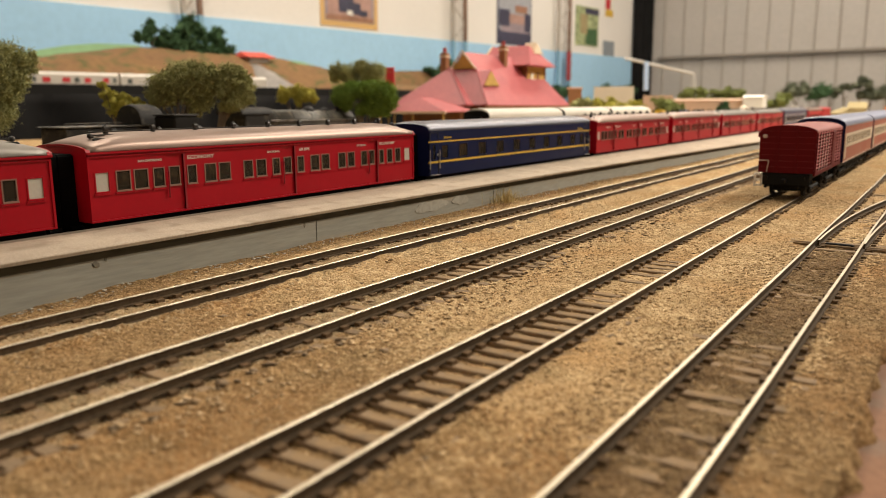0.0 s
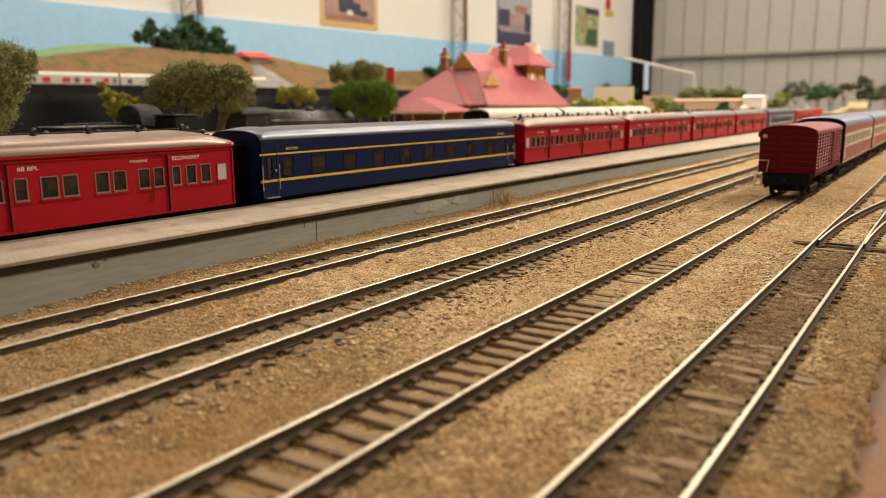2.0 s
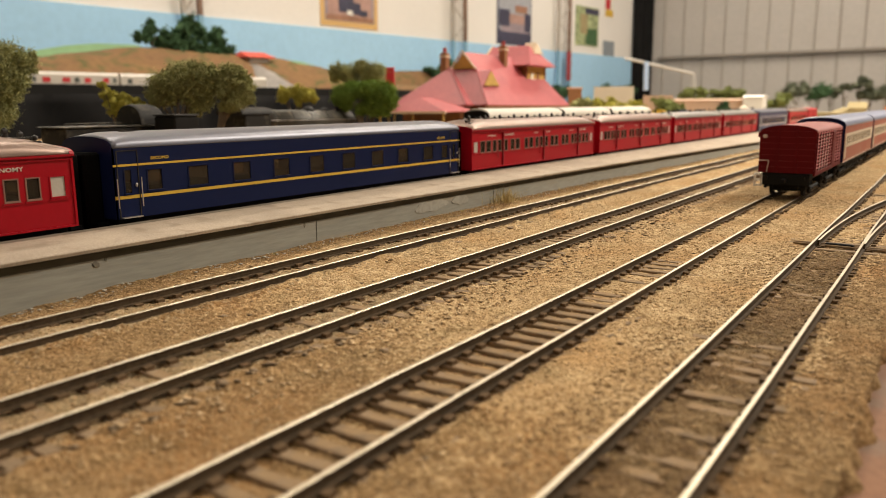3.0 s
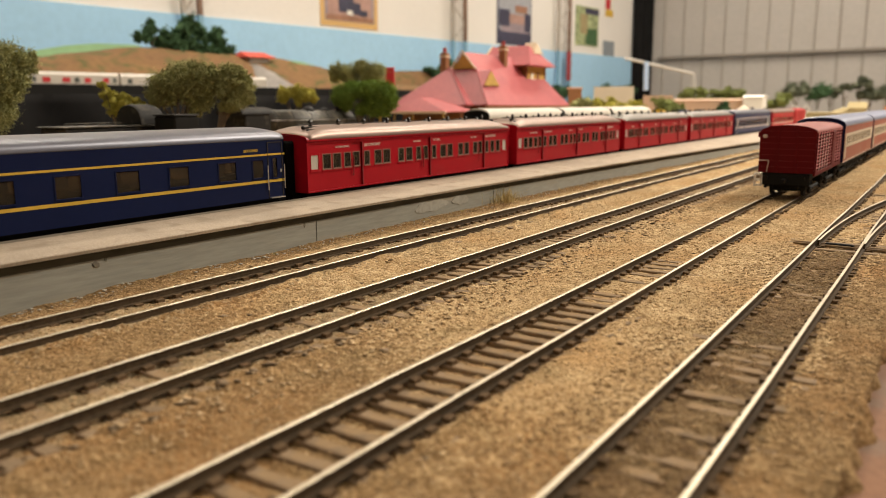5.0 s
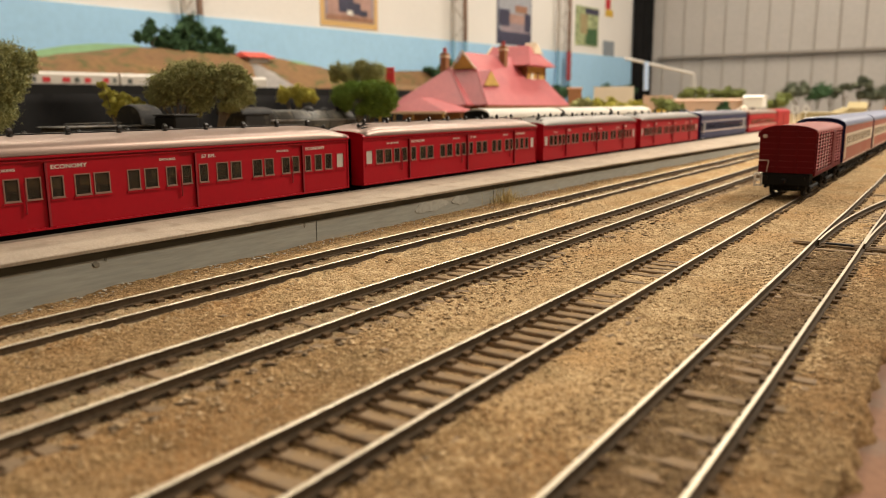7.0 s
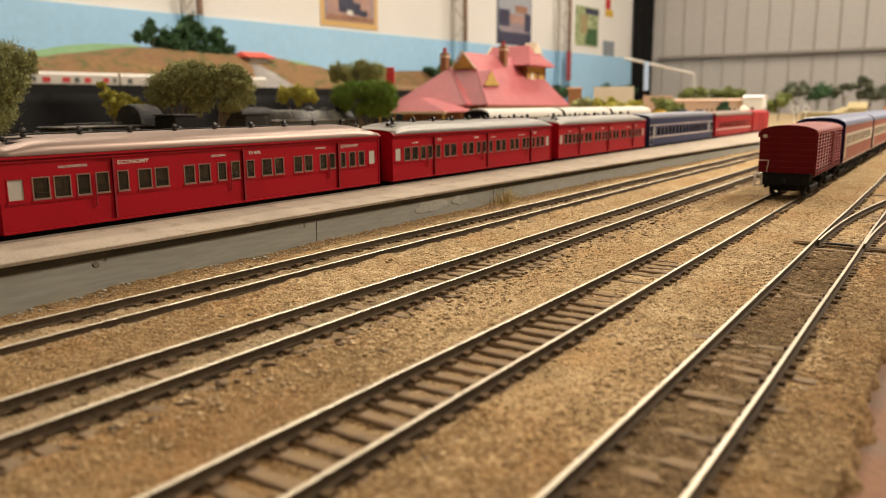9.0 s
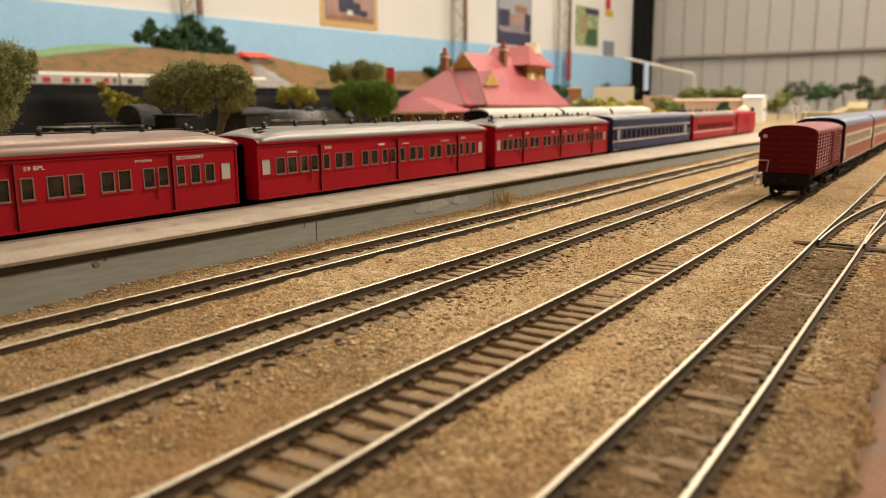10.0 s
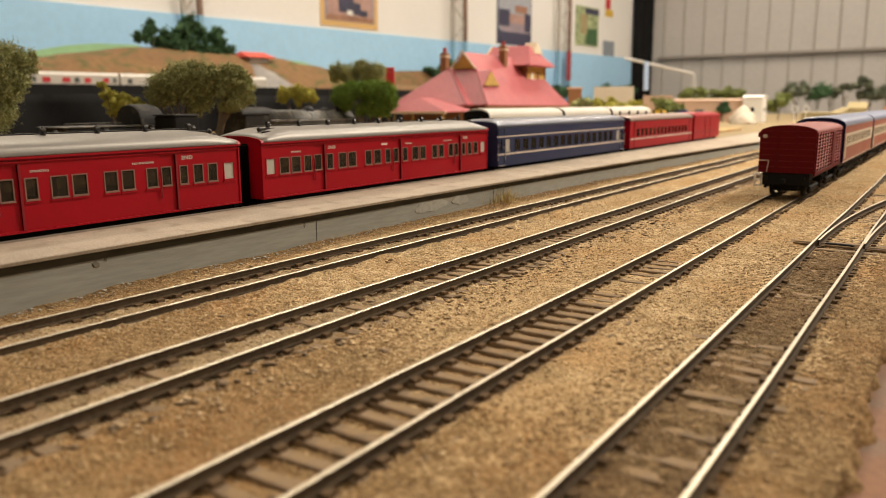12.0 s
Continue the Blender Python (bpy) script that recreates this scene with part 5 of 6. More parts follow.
# shrubs and trees of the far yard: foot, height, width, foliage
for x, y, top, low, w, mat_, kind_, sd in (
        (-0.665, 1.630, 0.058, 0.030, 0.062, LEAF_YELLOW, "shrub", 31), (-0.625, 1.670, 0.060, 0.030, 0.062, LEAF_YELLOW, "shrub", 32), (-0.700, 1.61, 0.066, 0.04, 0.04, LEAF_OLIVE, "shrub", 38),
        (-0.657, 2.047, 0.064, 0.030, 0.060, LEAF_MOSS, "shrub", 33), (-0.720, 2.470, 0.097, 0.072, 0.075, LEAF_MOSS, "tree", 34), (-0.660, 2.510, 0.096, 0.068, 0.080, LEAF_MOSS, "tree", 35),
        (-0.610, 2.540, 0.094, 0.066, 0.060, LEAF_MOSS, "tree", 36), (-0.480, 2.620, 0.078, 0.035, 0.055, LEAF_MOSS, "shrub", 37), (-0.595, 2.40, 0.055, 0.03, 0.03, LEAF_DARK, "shrub", 39),
        (-0.525, 3.210, 0.128, 0.085, 0.085, LEAF_GREY, "tree", 41), (-0.460, 3.250, 0.126, 0.075, 0.075, LEAF_DARK, "tree", 42), (-0.415, 3.290, 0.105, 0.075, 0.050, LEAF_GREY, "tree", 43),
        (-0.376, 3.320, 0.122, 0.100, 0.030, LEAF_GREY, "tree", 44), (-0.322, 3.360, 0.152, 0.110, 0.045, LEAF_GREY, "tree", 45), (-0.300, 3.380, 0.110, 0.060, 0.060, LEAF_GREY, "tree", 46),
        (-0.235, 3.420, 0.115, 0.050, 0.070, LEAF_GREY, "tree", 47)):
    tree(kind_, (x, y, GZ), top, scatter_blobs((0, 0), (top + low) / 2 + 0.002, w, (top - low) * 0.8, 9, sd), mat_,
         ("leafy model tree of the far yard" if kind_ == "tree" else "low leafy model shrub of the far yard"), 4500, 0.0022, 0.002, 5, sd, kind_, "far trees")

# ---------------------------------------------------------------- station
TILE_RED = shader("rose_red_roof", (0.35, 0.055, 0.065), 0.5, 0, 0.12, 300, 20, tint=(0.42, 0.095, 0.10))
OCHRE = shader("ochre_gable", (0.50, 0.31, 0.075), 0.7, 0, 0.15, 300, 30)
BRICK_BROWN = shader("brown_station_wall", (0.26, 0.115, 0.045), 0.75, 0, 0.2, 300, 40)
TRIM_CREAM = shader("cream_trim", (0.66, 0.52, 0.36), 0.7, 0, 0.1)


def faces_mesh(verts, faces):
    bm = bmesh.new()
    vs = [bm.verts.new(v) for v in verts]
    for f in faces:
        bm.faces.new([vs[i] for i in f])
    bmesh.ops.recalc_face_normals(bm, faces=bm.faces)
    return bm


def hip(x0, x1, y0, y1, ze, zr, cut, thick=0.0015):
    """A hipped roof with its ridge along y, closed below."""
    xm = (x0 + x1) / 2
    v = [(x0, y0, ze), (x1, y0, ze), (x1, y1, ze), (x0, y1, ze), (xm, y0 + cut, zr), (xm, y1 - cut, zr)]
    v += [(a, b, ze - thick) for a, b, c in v[:4]]
    return faces_mesh(v, [(0, 1, 4), (1, 2, 5, 4), (2, 3, 5), (3, 0, 4, 5), (0, 6, 7, 1), (1, 7, 8, 2), (2, 8, 9, 3), (3, 9, 6, 0), (9, 8, 7, 6)])


station = thing("station_building", "model station with rose red hipped roofs, ochre gables and tower", "building")
part("wall", box(-0.815, -0.690, 1.095, 1.32, GZ, 0.052), BRICK_BROWN, station)
part("wall", box(-0.790, -0.662, 1.115, 1.445, GZ, 0.052), BRICK_BROWN, station)
roof_a = part("roof", hip(-0.832, -0.676, 1.079, 1.33, 0.0525, 0.1170, 0.070), TILE_RED, station)
xm, x0, x1, ya, yb = -0.724, -0.800, -0.648, 1.100, 1.424
verts = [(x0, ya, 0.0525), (x1, ya, 0.0525), (x1, yb, 0.0495), (x0, yb, 0.0495), (xm - 0.024, ya + 0.050, 0.114), (xm + 0.024, ya + 0.050, 0.114), (xm, ya + 0.046, 0.1420), (xm, yb - 0.06, 0.1420)]
verts += [(a, b, c - 0.0015) for a, b, c in verts[:4]]
roof_b = part("roof", faces_mesh(verts, [(0, 1, 5, 4), (1, 2, 7, 6, 5), (2, 3, 7), (3, 0, 4, 6, 7), (4, 5, 6), (0, 8, 9, 1), (1, 9, 10, 2), (2, 10, 11, 3), (3, 11, 8, 0), (11, 10, 9, 8)]), TILE_RED, station)
part("gable", faces_mesh([(xm - 0.022, ya + 0.046, 0.1135), (xm + 0.022, ya + 0.046, 0.1135), (xm, ya + 0.0435, 0.1400), (xm - 0.022, ya + 0.049, 0.1135), (xm + 0.022, ya + 0.049, 0.1135), (xm, ya + 0.0465, 0.1400)], [(0, 1, 2), (3, 5, 4), (0, 3, 4, 1), (1, 4, 5, 2), (2, 5, 3, 0)]), OCHRE, roof_b, "ochre gable")
for sx in (-1, 1):
    part("bargeboard", rod((xm, ya + 0.042, 0.1435), (xm + sx * 0.026, ya + 0.045, 0.1125), 0.0016, None, 4), TRIM_CREAM, roof_b)
for a, b in (((-0.676, 1.079, 0.0528), (-0.754, 1.149, 0.1172)), ((x1, ya, 0.0528), (xm + 0.024, ya + 0.05, 0.1142))):
    part("hip_capping", rod(a, b, 0.0016, None, 6), TILE_RED, station)
part("fascia", box(x1 - 0.001, x1 + 0.0006, ya, yb, 0.0475, 0.0500), BRICK_BROWN, station)
# dormer on the front slope
part("dormer", faces_mesh([(-0.672, 1.126, 0.0840), (-0.672, 1.182, 0.0840), (-0.674, 1.154, 0.1105), (-0.710, 1.126, 0.0840), (-0.710, 1.182, 0.0840), (-0.710, 1.154, 0.1105)], [(0, 1, 2), (3, 5, 4), (0, 3, 4, 1), (1, 4, 5, 2), (2, 5, 3, 0)]), TILE_RED, roof_b)
part("dormer_gable", faces_mesh([(-0.6705, 1.129, 0.0842), (-0.6705, 1.179, 0.0842), (-0.6725, 1.154, 0.1085), (-0.6719, 1.129, 0.0842), (-0.6719, 1.179, 0.0842), (-0.6739, 1.154, 0.1085)], [(0, 1, 2), (3, 5, 4), (0, 3, 4, 1), (1, 4, 5, 2), (2, 5, 3, 0)]), OCHRE, roof_b, "ochre dormer gable")
# tower
tx0, tx1, ty0, ty1 = -0.735, -0.690, 1.315, 1.394
tower = part("tower", box(tx0, tx1, ty0, ty1, 0.060, 0.1250), OCHRE, station, "ochre clock tower")
part("corner_post", box(tx1 - 0.004, tx1 + 0.001, ty0 - 0.001, ty0 + 0.004, 0.060, 0.125), BRICK_BROWN, tower)
part("corner_post", box(tx1 - 0.004, tx1 + 0.001, ty1 - 0.004, ty1 + 0.001, 0.060, 0.125), BRICK_BROWN, tower)
part("clock_face", rod((tx1, 1.350, 0.094), (tx1 + 0.0015, 1.350, 0.094), 0.006, None, 16), WHITE, tower, "white round clock face")
part("tower_end", box(tx0 + 0.004, tx1 - 0.006, ty0 - 0.0012, ty0, 0.062, 0.122), BRICK_BROWN, tower)
rx0, rx1, ry0, ry1, rym = -0.785, -0.674, 1.298, 1.408, 1.352
part("tower_roof", faces_mesh([(rx0, ry0, 0.1250), (rx1, ry0, 0.1250), (rx1, ry1, 0.1250), (rx0, ry1, 0.1250), (rx0, rym, 0.1640), (rx1 - 0.031, rym, 0.1640),
                               (rx0, ry0, 0.1232), (rx1, ry0, 0.1232), (rx1, ry1, 0.1232), (rx0, ry1, 0.1232)],
                              [(0, 1, 5, 4), (1, 2, 5), (2, 3, 4, 5), (3, 0, 4), (0, 6, 7, 1), (1, 7, 8, 2), (2, 8, 9, 3), (3, 9, 6, 0), (9, 8, 7, 6)]), TILE_RED, station, "rose red tower roof")
for y in (1.338, 1.362):
    part("tower_window", box(tx1, tx1 + 0.0012, y - 0.005, y + 0.005, 0.078, 0.112, 0.0004), WHITE if y < 1.35 else BRICK_BROWN, tower)
part("tower_gable", faces_mesh([(-0.690, 1.350, 0.1480), (-0.690, 1.385, 0.1480), (-0.696, 1.3675, 0.1700), (-0.72, 1.350, 0.1480), (-0.72, 1.385, 0.1480), (-0.72, 1.3675, 0.1700)], [(0, 1, 2), (3, 5, 4), (0, 3, 4, 1), (1, 4, 5, 2), (2, 5, 3, 0)]), TRIM_CREAM, station, "cream tower gablet")
part("tower_bargeboard", rod((rx0, ry0, 0.1255), (rx0, rym, 0.1650), 0.0018, None, 5), TRIM_CREAM, station)


def chimney(x, y, z0, z1):
    c = part("chimney", box(x - 0.006, x + 0.006, y - 0.006, y + 0.006, z0, z1, 0.0006), BRICK_BROWN, station)
    part("chimney_cap", box(x - 0.0072, x + 0.0072, y - 0.0072, y + 0.0072, z1 - 0.008, z1 - 0.005), TRIM_CREAM, c)
    part("chimney_pot", rod((x, y, z1), (x, y, z1 + 0.009), 0.0035, None, 10), TILE_RED, c)


chimney(-0.765, 1.150, 0.10, 0.142)
chimney(-0.712, 1.265, 0.11, 0.158)
ver = part("verandah_roof", hip(-0.790, -0.655, 0.985, 1.075, 0.0425, 0.0640, 0.03), TILE_RED, station, "faded pink verandah roof")
part("verandah_fascia", box(-0.792, -0.653, 0.983, 0.9865, 0.0390, 0.0425), TRIM_CREAM, ver)
for px_, py_ in ((-0.785, 0.990), (-0.720, 0.990), (-0.662, 0.990), (-0.662, 1.07)):
    part("verandah_post", rod((px_, py_, GZ), (px_, py_, 0.0425), 0.0018, None, 8), OCHRE, ver)
part("verandah_wall", box(-0.780, -0.668, 1.045, 1.075, GZ, 0.0425), BRICK_BROWN, ver)

red_sign = thing("sign_board", "plain red sign board on posts", "sign", "", Matrix.Translation((-0.762, 0.988, GZ)))
part("board", box(-0.0085, 0.0085, -0.001, 0.001, 0.088, 0.115, 0.0003), shader("sign_red", (0.6, 0.035, 0.045), 0.5, 0, 0.05), red_sign)
for sx in (-0.006, 0.006):
    part("post", rod((sx, 0.002, 0), (sx, 0.002, 0.10), 0.001, None, 6), OCHRE, red_sign)

# ---------------------------------------------------------------- low buildings and clutter of the far yard
PEACH = shader("peach_render", (0.50, 0.34, 0.235), 0.8, 0, 0.12, 200, 15)
STRAW = shader("straw_field", (0.36, 0.29, 0.15), 0.9, 0, 0.2, 200, 12)


def hut(name, label, x, y, wx, wy, z1, wall, roof=None, lift=0.012, category="building", turn=0.0):
    h = thing(name, label, category, "far buildings", pose(x, y, GZ, 0, 0, turn))
    part("wall", box(-wx / 2, wx / 2, -wy / 2, wy / 2, 0, z1), wall, h)
    if roof:
        part("roof", faces_mesh([(-wx / 2 - 0.003, -wy / 2 - 0.003, z1), (wx / 2 + 0.003, -wy / 2 - 0.003, z1), (wx / 2 + 0.003, wy / 2 + 0.003, z1), (-wx / 2 - 0.003, wy / 2 + 0.003, z1),
                                 (-wx / 2 - 0.003, 0, z1 + lift), (wx / 2 + 0.003, 0, z1 + lift)], [(0, 1, 5, 4), (2, 3, 4, 5), (1, 2, 5), (3, 0, 4), (3, 2, 1, 0)]), roof, h)
    return h


hut("wall_block", "low peach coloured block in the far yard", -0.754, 2.278, 0.085, 0.05, 0.080, PEACH, None, turn=18)
hut("wall_block", "long low peach coloured terrace in the far yard", -0.626, 2.420, 0.235, 0.05, 0.064, PEACH, PEACH, 0.006, turn=14)
hut("cream_shed", "long cream shed behind the green shrubs", -0.948, 2.420, 0.125, 0.10, 0.110, CREAM, None, turn=21)
hut("brown_shed", "small dull brown shed beside the cream shed", -0.982, 2.189, 0.040, 0.04, 0.100, BRICK_BROWN, BRICK_BROWN, 0.006, turn=24)
cot = hut("cottage", "small white cottage with a dark window", -0.512, 2.430, 0.056, 0.056, 0.073, WHITE, WHITE, 0.006)
part("window", box(0.0280, 0.0288, -0.006, 0.006, 0.030, 0.044), BLACK, cot)
part("window", box(-0.005, 0.005, -0.0288, -0.0280, 0.030, 0.044), BLACK, cot)
def heap(label, x, y, wide, high, material, seed):
    """A low uneven heap of loose stuff."""
    rng = random.Random(seed)
    h = thing("heap", label, "heap", "heaps of the far yard", Matrix.Translation((x, y, GZ)))
    rings = []
    for k in range(7):
        f = k / 6
        r = wide / 2 * math.cos(f * math.pi / 2) ** 0.8 + 0.001
        rings.append([(r * (0.8 + 0.4 * rng.random()) * math.cos(a * math.pi / 9), r * (0.8 + 0.4 * rng.random()) * math.sin(a * math.pi / 9), high * f + 0.003 * rng.random() * f) for a in range(18)])
    part("pile", loft(rings, True, True, smooth=True), material, h)


PLASTER = shader("pale_plaster", (0.55, 0.47, 0.37), 0.85, 0, 0.15, 120, 20)
heap("pale plaster heap beside the white cottage", -0.486, 2.190, 0.060, 0.030, PLASTER, 3)
heap("low cream heap at the end of the platform", -0.515, 2.300, 0.070, 0.048, PLASTER, 4)
heap("low straw coloured heap in the far yard", -0.330, 2.930, 0.110, 0.040, STRAW, 5)
for x, y in ((-0.391, 2.368), (-0.362, 2.372)):
    hoop = thing("hoop", "small white wire hoop standing in the far yard", "hoop", "wire hoops", Matrix.Translation((x, y, 0.027)))
    ring = [[((0.0085 + 0.0011 * math.cos(b * math.pi / 3)) * math.cos(a * math.pi / 12), 0.0011 * math.sin(b * math.pi / 3), 0.0085 + (0.0085 + 0.0011 * math.cos(b * math.pi / 3)) * math.sin(a * math.pi / 12)) for b in range(6)] for a in range(25)]
    part("wire", loft(ring, True, False, smooth=True), WHITE, hoop)
    part("stem", rod((0, 0, GZ - 0.027), (0, 0, 0.0), 0.0009, None, 6), WHITE, hoop)
hut("shed", "low straw coloured shed in the far yard", -0.370, 2.750, 0.12, 0.06, 0.024, STRAW, STRAW, 0.003)
hut("mound_hut", "cream tent shaped hut in the far yard", -0.285, 2.880, 0.05, 0.06, 0.038, STRAW, STRAW, 0.020)
hut("crate", "small orange crate in the far yard", -0.190, 2.850, 0.03, 0.03, 0.042, shader("orange_paint", (0.6, 0.2, 0.03), 0.6, 0, 0.1))
for k, (x, y, c) in enumerate(((-0.640, 1.960, (0.55, 0.36, 0.04)), (-0.600, 2.02, (0.03, 0.05, 0.12)), (-0.570, 2.07, (0.10, 0.10, 0.11)))):
    car = thing("model_car", ["yellow model car in the yard", "dark blue model car in the yard", "grey model car in the yard"][k], "car", "parked model cars", pose(x, y, 0.020))
    paint = shader("car_paint", c, 0.35, 0, 0.05)
    bm = loft([[(-0.020, -0.009, 0.003), (0.020, -0.009, 0.003), (0.021, -0.009, 0.010), (0.011, -0.008, 0.011), (0.007, -0.007, 0.017), (-0.010, -0.007, 0.017), (-0.015, -0.008, 0.011), (-0.021, -0.009, 0.010)],
               [(-0.020, 0.009, 0.003), (0.020, 0.009, 0.003), (0.021, 0.009, 0.010), (0.011, 0.008, 0.011), (0.007, 0.007, 0.017), (-0.010, 0.007, 0.017), (-0.015, 0.008, 0.011), (-0.021, 0.009, 0.010)]])
    part("body", bm, paint, car)
    for wx in (-0.013, 0.013):
        for wy in (-0.0088, 0.0088):
            part("wheel", rod((wx, wy - 0.001, 0.0035), (wx, wy + 0.001, 0.0035), 0.0035, None, 12), BLACK, car)
    structure("pavement", box(x - 0.03, x + 0.03, y - 0.03, y + 0.03, GZ - 0.001, 0.020), PEACH, "peach coloured car stand", "ground")

# ---------------------------------------------------------------- second layout along the hall wall
CURTAIN = shader("black_curtain_cloth", (0.014, 0.0135, 0.0135), 0.95, 0, 0.3, 300, 12, spec=0.05)
HILL = shader("dry_hillside", (0.21, 0.105, 0.045), 0.9, 0, 0.25, 60, 7, tint=(0.20, 0.115, 0.045), wear=0.45, wear_color=(0.105, 0.095, 0.028))
SILVER = shader("silver_coach", (0.55, 0.52, 0.47), 0.4, 0.2, 0.06)
GREEN_PAINT = shader("painted_green_hill", (0.33, 0.55, 0.30), 0.85, 0, 0.08, 30, 4)


def hall_thing(name, label, category, group=""):
    return thing(name, label, category, group, HALL)


shelf = hall_thing("layout_shelf", "shelf board of the second layout along the wall", "shelf")
part("board", box(0.015, 0.77, -7.5, -3.2, 0.085, 0.1085), shader("shelf_board", (0.20, 0.16, 0.12), 0.8), shelf)
for yb_ in (-7.3, -6.0, -4.7, -3.4):
    part("leg", box(0.70, 0.74, yb_ - 0.02, yb_ + 0.02, FLOOR_Z, 0.0845), TIMBER, shelf)
part("fascia", box(0.7705, 0.782, -7.5, -3.2, 0.080, 0.112), BLACK, shelf)
rings = []
for zc, amp in ((0.085, 0.012), (0.06, 0.024), (0.0, 0.032), (-0.4, 0.032), (FLOOR_Z + 0.01, 0.028)):
    rings.append([(0.785 + amp * math.sin(i * 0.9) + amp * 0.6 * math.sin(i * 0.37 + 1) + amp, -7.45 + 0.0355 * i, zc) for i in range(120)])
front = loft(rings, False, False, smooth=True)
curtain = hall_thing("curtain", "black pleated curtain hanging below the second layout", "curtain")
sheet_ob = part("cloth", front, CURTAIN, curtain)
mod = sheet_ob.modifiers.new("thickness", "SOLIDIFY")
mod.thickness = 0.003


def mound(profile, x0, x1, base):
    """A hillside: its crest runs along the wall; profile is (y, crest height)."""
    rng = random.Random(3)
    rows = []
    for k in range(9):
        s = k / 8
        row = []
        for y, z in profile:
            zz = base + (z - base) * math.sin(s * math.pi / 2) ** 0.8 + 0.006 * math.sin(y * 23 + k) * s * (1 - s) * 4
            row.append((x1 + (x0 - x1) * s + 0.02 * math.sin(y * 9 + 2 * s), y, zz))
        rows.append(row)
    rows.append([(x0 - 0.05, y, base) for y, z in profile])
    return loft(rows, False, False, smooth=True)


hill = hall_thing("hill", "dry brown and green modelled hillside on the second layout", "hill")
part("slope", mound([(-5.9, 0.15), (-5.6, 0.17), (-5.3, 0.185), (-5.126, 0.201), (-5.055, 0.216), (-4.964, 0.227), (-4.867, 0.243), (-4.775, 0.252), (-4.679, 0.256), (-4.6, 0.252), (-4.5, 0.250), (-4.369, 0.248), (-4.235, 0.239), (-4.151, 0.227), (-4.031, 0.213), (-3.937, 0.195), (-3.873, 0.166), (-3.75, 0.150), (-3.6, 0.150), (-3.3, 0.145)], 0.36, 0.66, 0.1086), HILL, hill)
paint = hall_thing("painted_hill", "pale green hills painted on the sky blue backdrop", "painting")
part("paint", faces_mesh([(0.014, -5.6, 0.10), (0.014, -3.5, 0.10), (0.014, -3.5, 0.20), (0.014, -3.63, 0.233), (0.014, -3.75, 0.255), (0.014, -3.87, 0.263), (0.014, -4.0, 0.24), (0.014, -4.4, 0.25), (0.014, -4.59, 0.288), (0.014, -4.75, 0.284), (0.014, -4.86, 0.270), (0.014, -4.98, 0.245), (0.014, -5.3, 0.22), (0.014, -5.6, 0.23)], [tuple(range(14))]), GREEN_PAINT, paint)
low_shelf = hall_thing("layout_shelf", "low shelf board along the hall wall", "shelf")
part("board", box(0.015, 0.30, -3.55, -0.25, -0.02, 0.0199), shader("low_shelf_board", (0.24, 0.19, 0.13), 0.8), low_shelf)
for yb_ in (-3.4, -2.4, -1.4, -0.4):
    part("leg", box(0.10, 0.14, yb_ - 0.02, yb_ + 0.02, FLOOR_Z, -0.0205), TIMBER, low_shelf)
dry = hall_thing("far_hill", "dry ochre modelled hill by the wall", "hill")
part("slope", mound([(-3.5, 0.15), (-3.3, 0.21), (-3.1, 0.232), (-2.9, 0.24), (-2.7, 0.23), (-2.5, 0.17)], 0.06, 0.2, 0.02), HILL, dry)


def hall_tree(x, y, z, blobs, mat_, label, count, seed, trunk=0.004, height=0.08):
    t = tree("tree", (0, 0, 0), height, blobs, mat_, label, count, 0.006, trunk, 5, seed, "tree", "trees of the second layout")
    t.matrix_basis = HALL @ Matrix.Translation((x, y, z))
    return t


hall_tree(0.40, -4.745, 0.245, [(0, 0, 0.070, 0.026, 1), (0, -0.03, 0.038, 0.03, 0.8), (0, 0.035, 0.036, 0.032, 0.9), (0, 0.06, 0.02, 0.035, 0.9)], LEAF_DARK, "dark green tree on the hilltop", 3000, 51)
hall_tree(0.38, -4.585, 0.220, [(0, 0, 0.125, 0.03, 1), (0, -0.03, 0.10, 0.04, 1), (0, 0.03, 0.10, 0.035, 1), (0, 0, 0.05, 0.055, 0.9), (0, -0.03, 0.02, 0.05, 0.9), (0, -0.075, 0.035, 0.045, 0.9), (0, 0.01, -0.01, 0.05, 0.9), (0, 0.06, 0.03, 0.04, 0.9), (0, 0.055, 0.08, 0.03, 1.1)], LEAF_DARK, "tall dark green tree on the hilltop", 6000, 52, height=0.14)
hall_tree(0.40, -4.485, 0.225, [(0, 0, 0.080, 0.028, 1), (0, 0.01, 0.05, 0.03, 1), (0, 0.035, 0.03, 0.034, 0.8), (0, -0.02, 0.02, 0.035, 0.9)], LEAF_DARK, "dark green tree on the hilltop", 3000, 53)
hall_tree(0.12, -2.76, 0.22, [(0, 0, 0.055, 0.045, 1), (0, 0.06, 0.03, 0.05, 0.8), (0, -0.07, 0.02, 0.04, 0.7), (0, -0.16, 0.01, 0.04, 0.6)], LEAF_DARK, "dark green tree by the hall wall", 2500, 54)
for k, (y, z) in enumerate(((-1.62, 0.155), (-1.45, 0.15), (-0.8, 0.165), (-0.62, 0.16), (-0.42, 0.175))):
    hall_tree(0.10, y, 0.02, [(0, 0, z - 0.025, 0.05, 0.9), (0, 0.05, z - 0.04, 0.045, 0.8), (0, -0.05, z - 0.045, 0.045, 0.8)], LEAF_DARK, "dark green tree by the hall wall", 1500, 60 + k)
house = hall_thing("cottage", "small cottage with a bright red roof on the hill", "building")
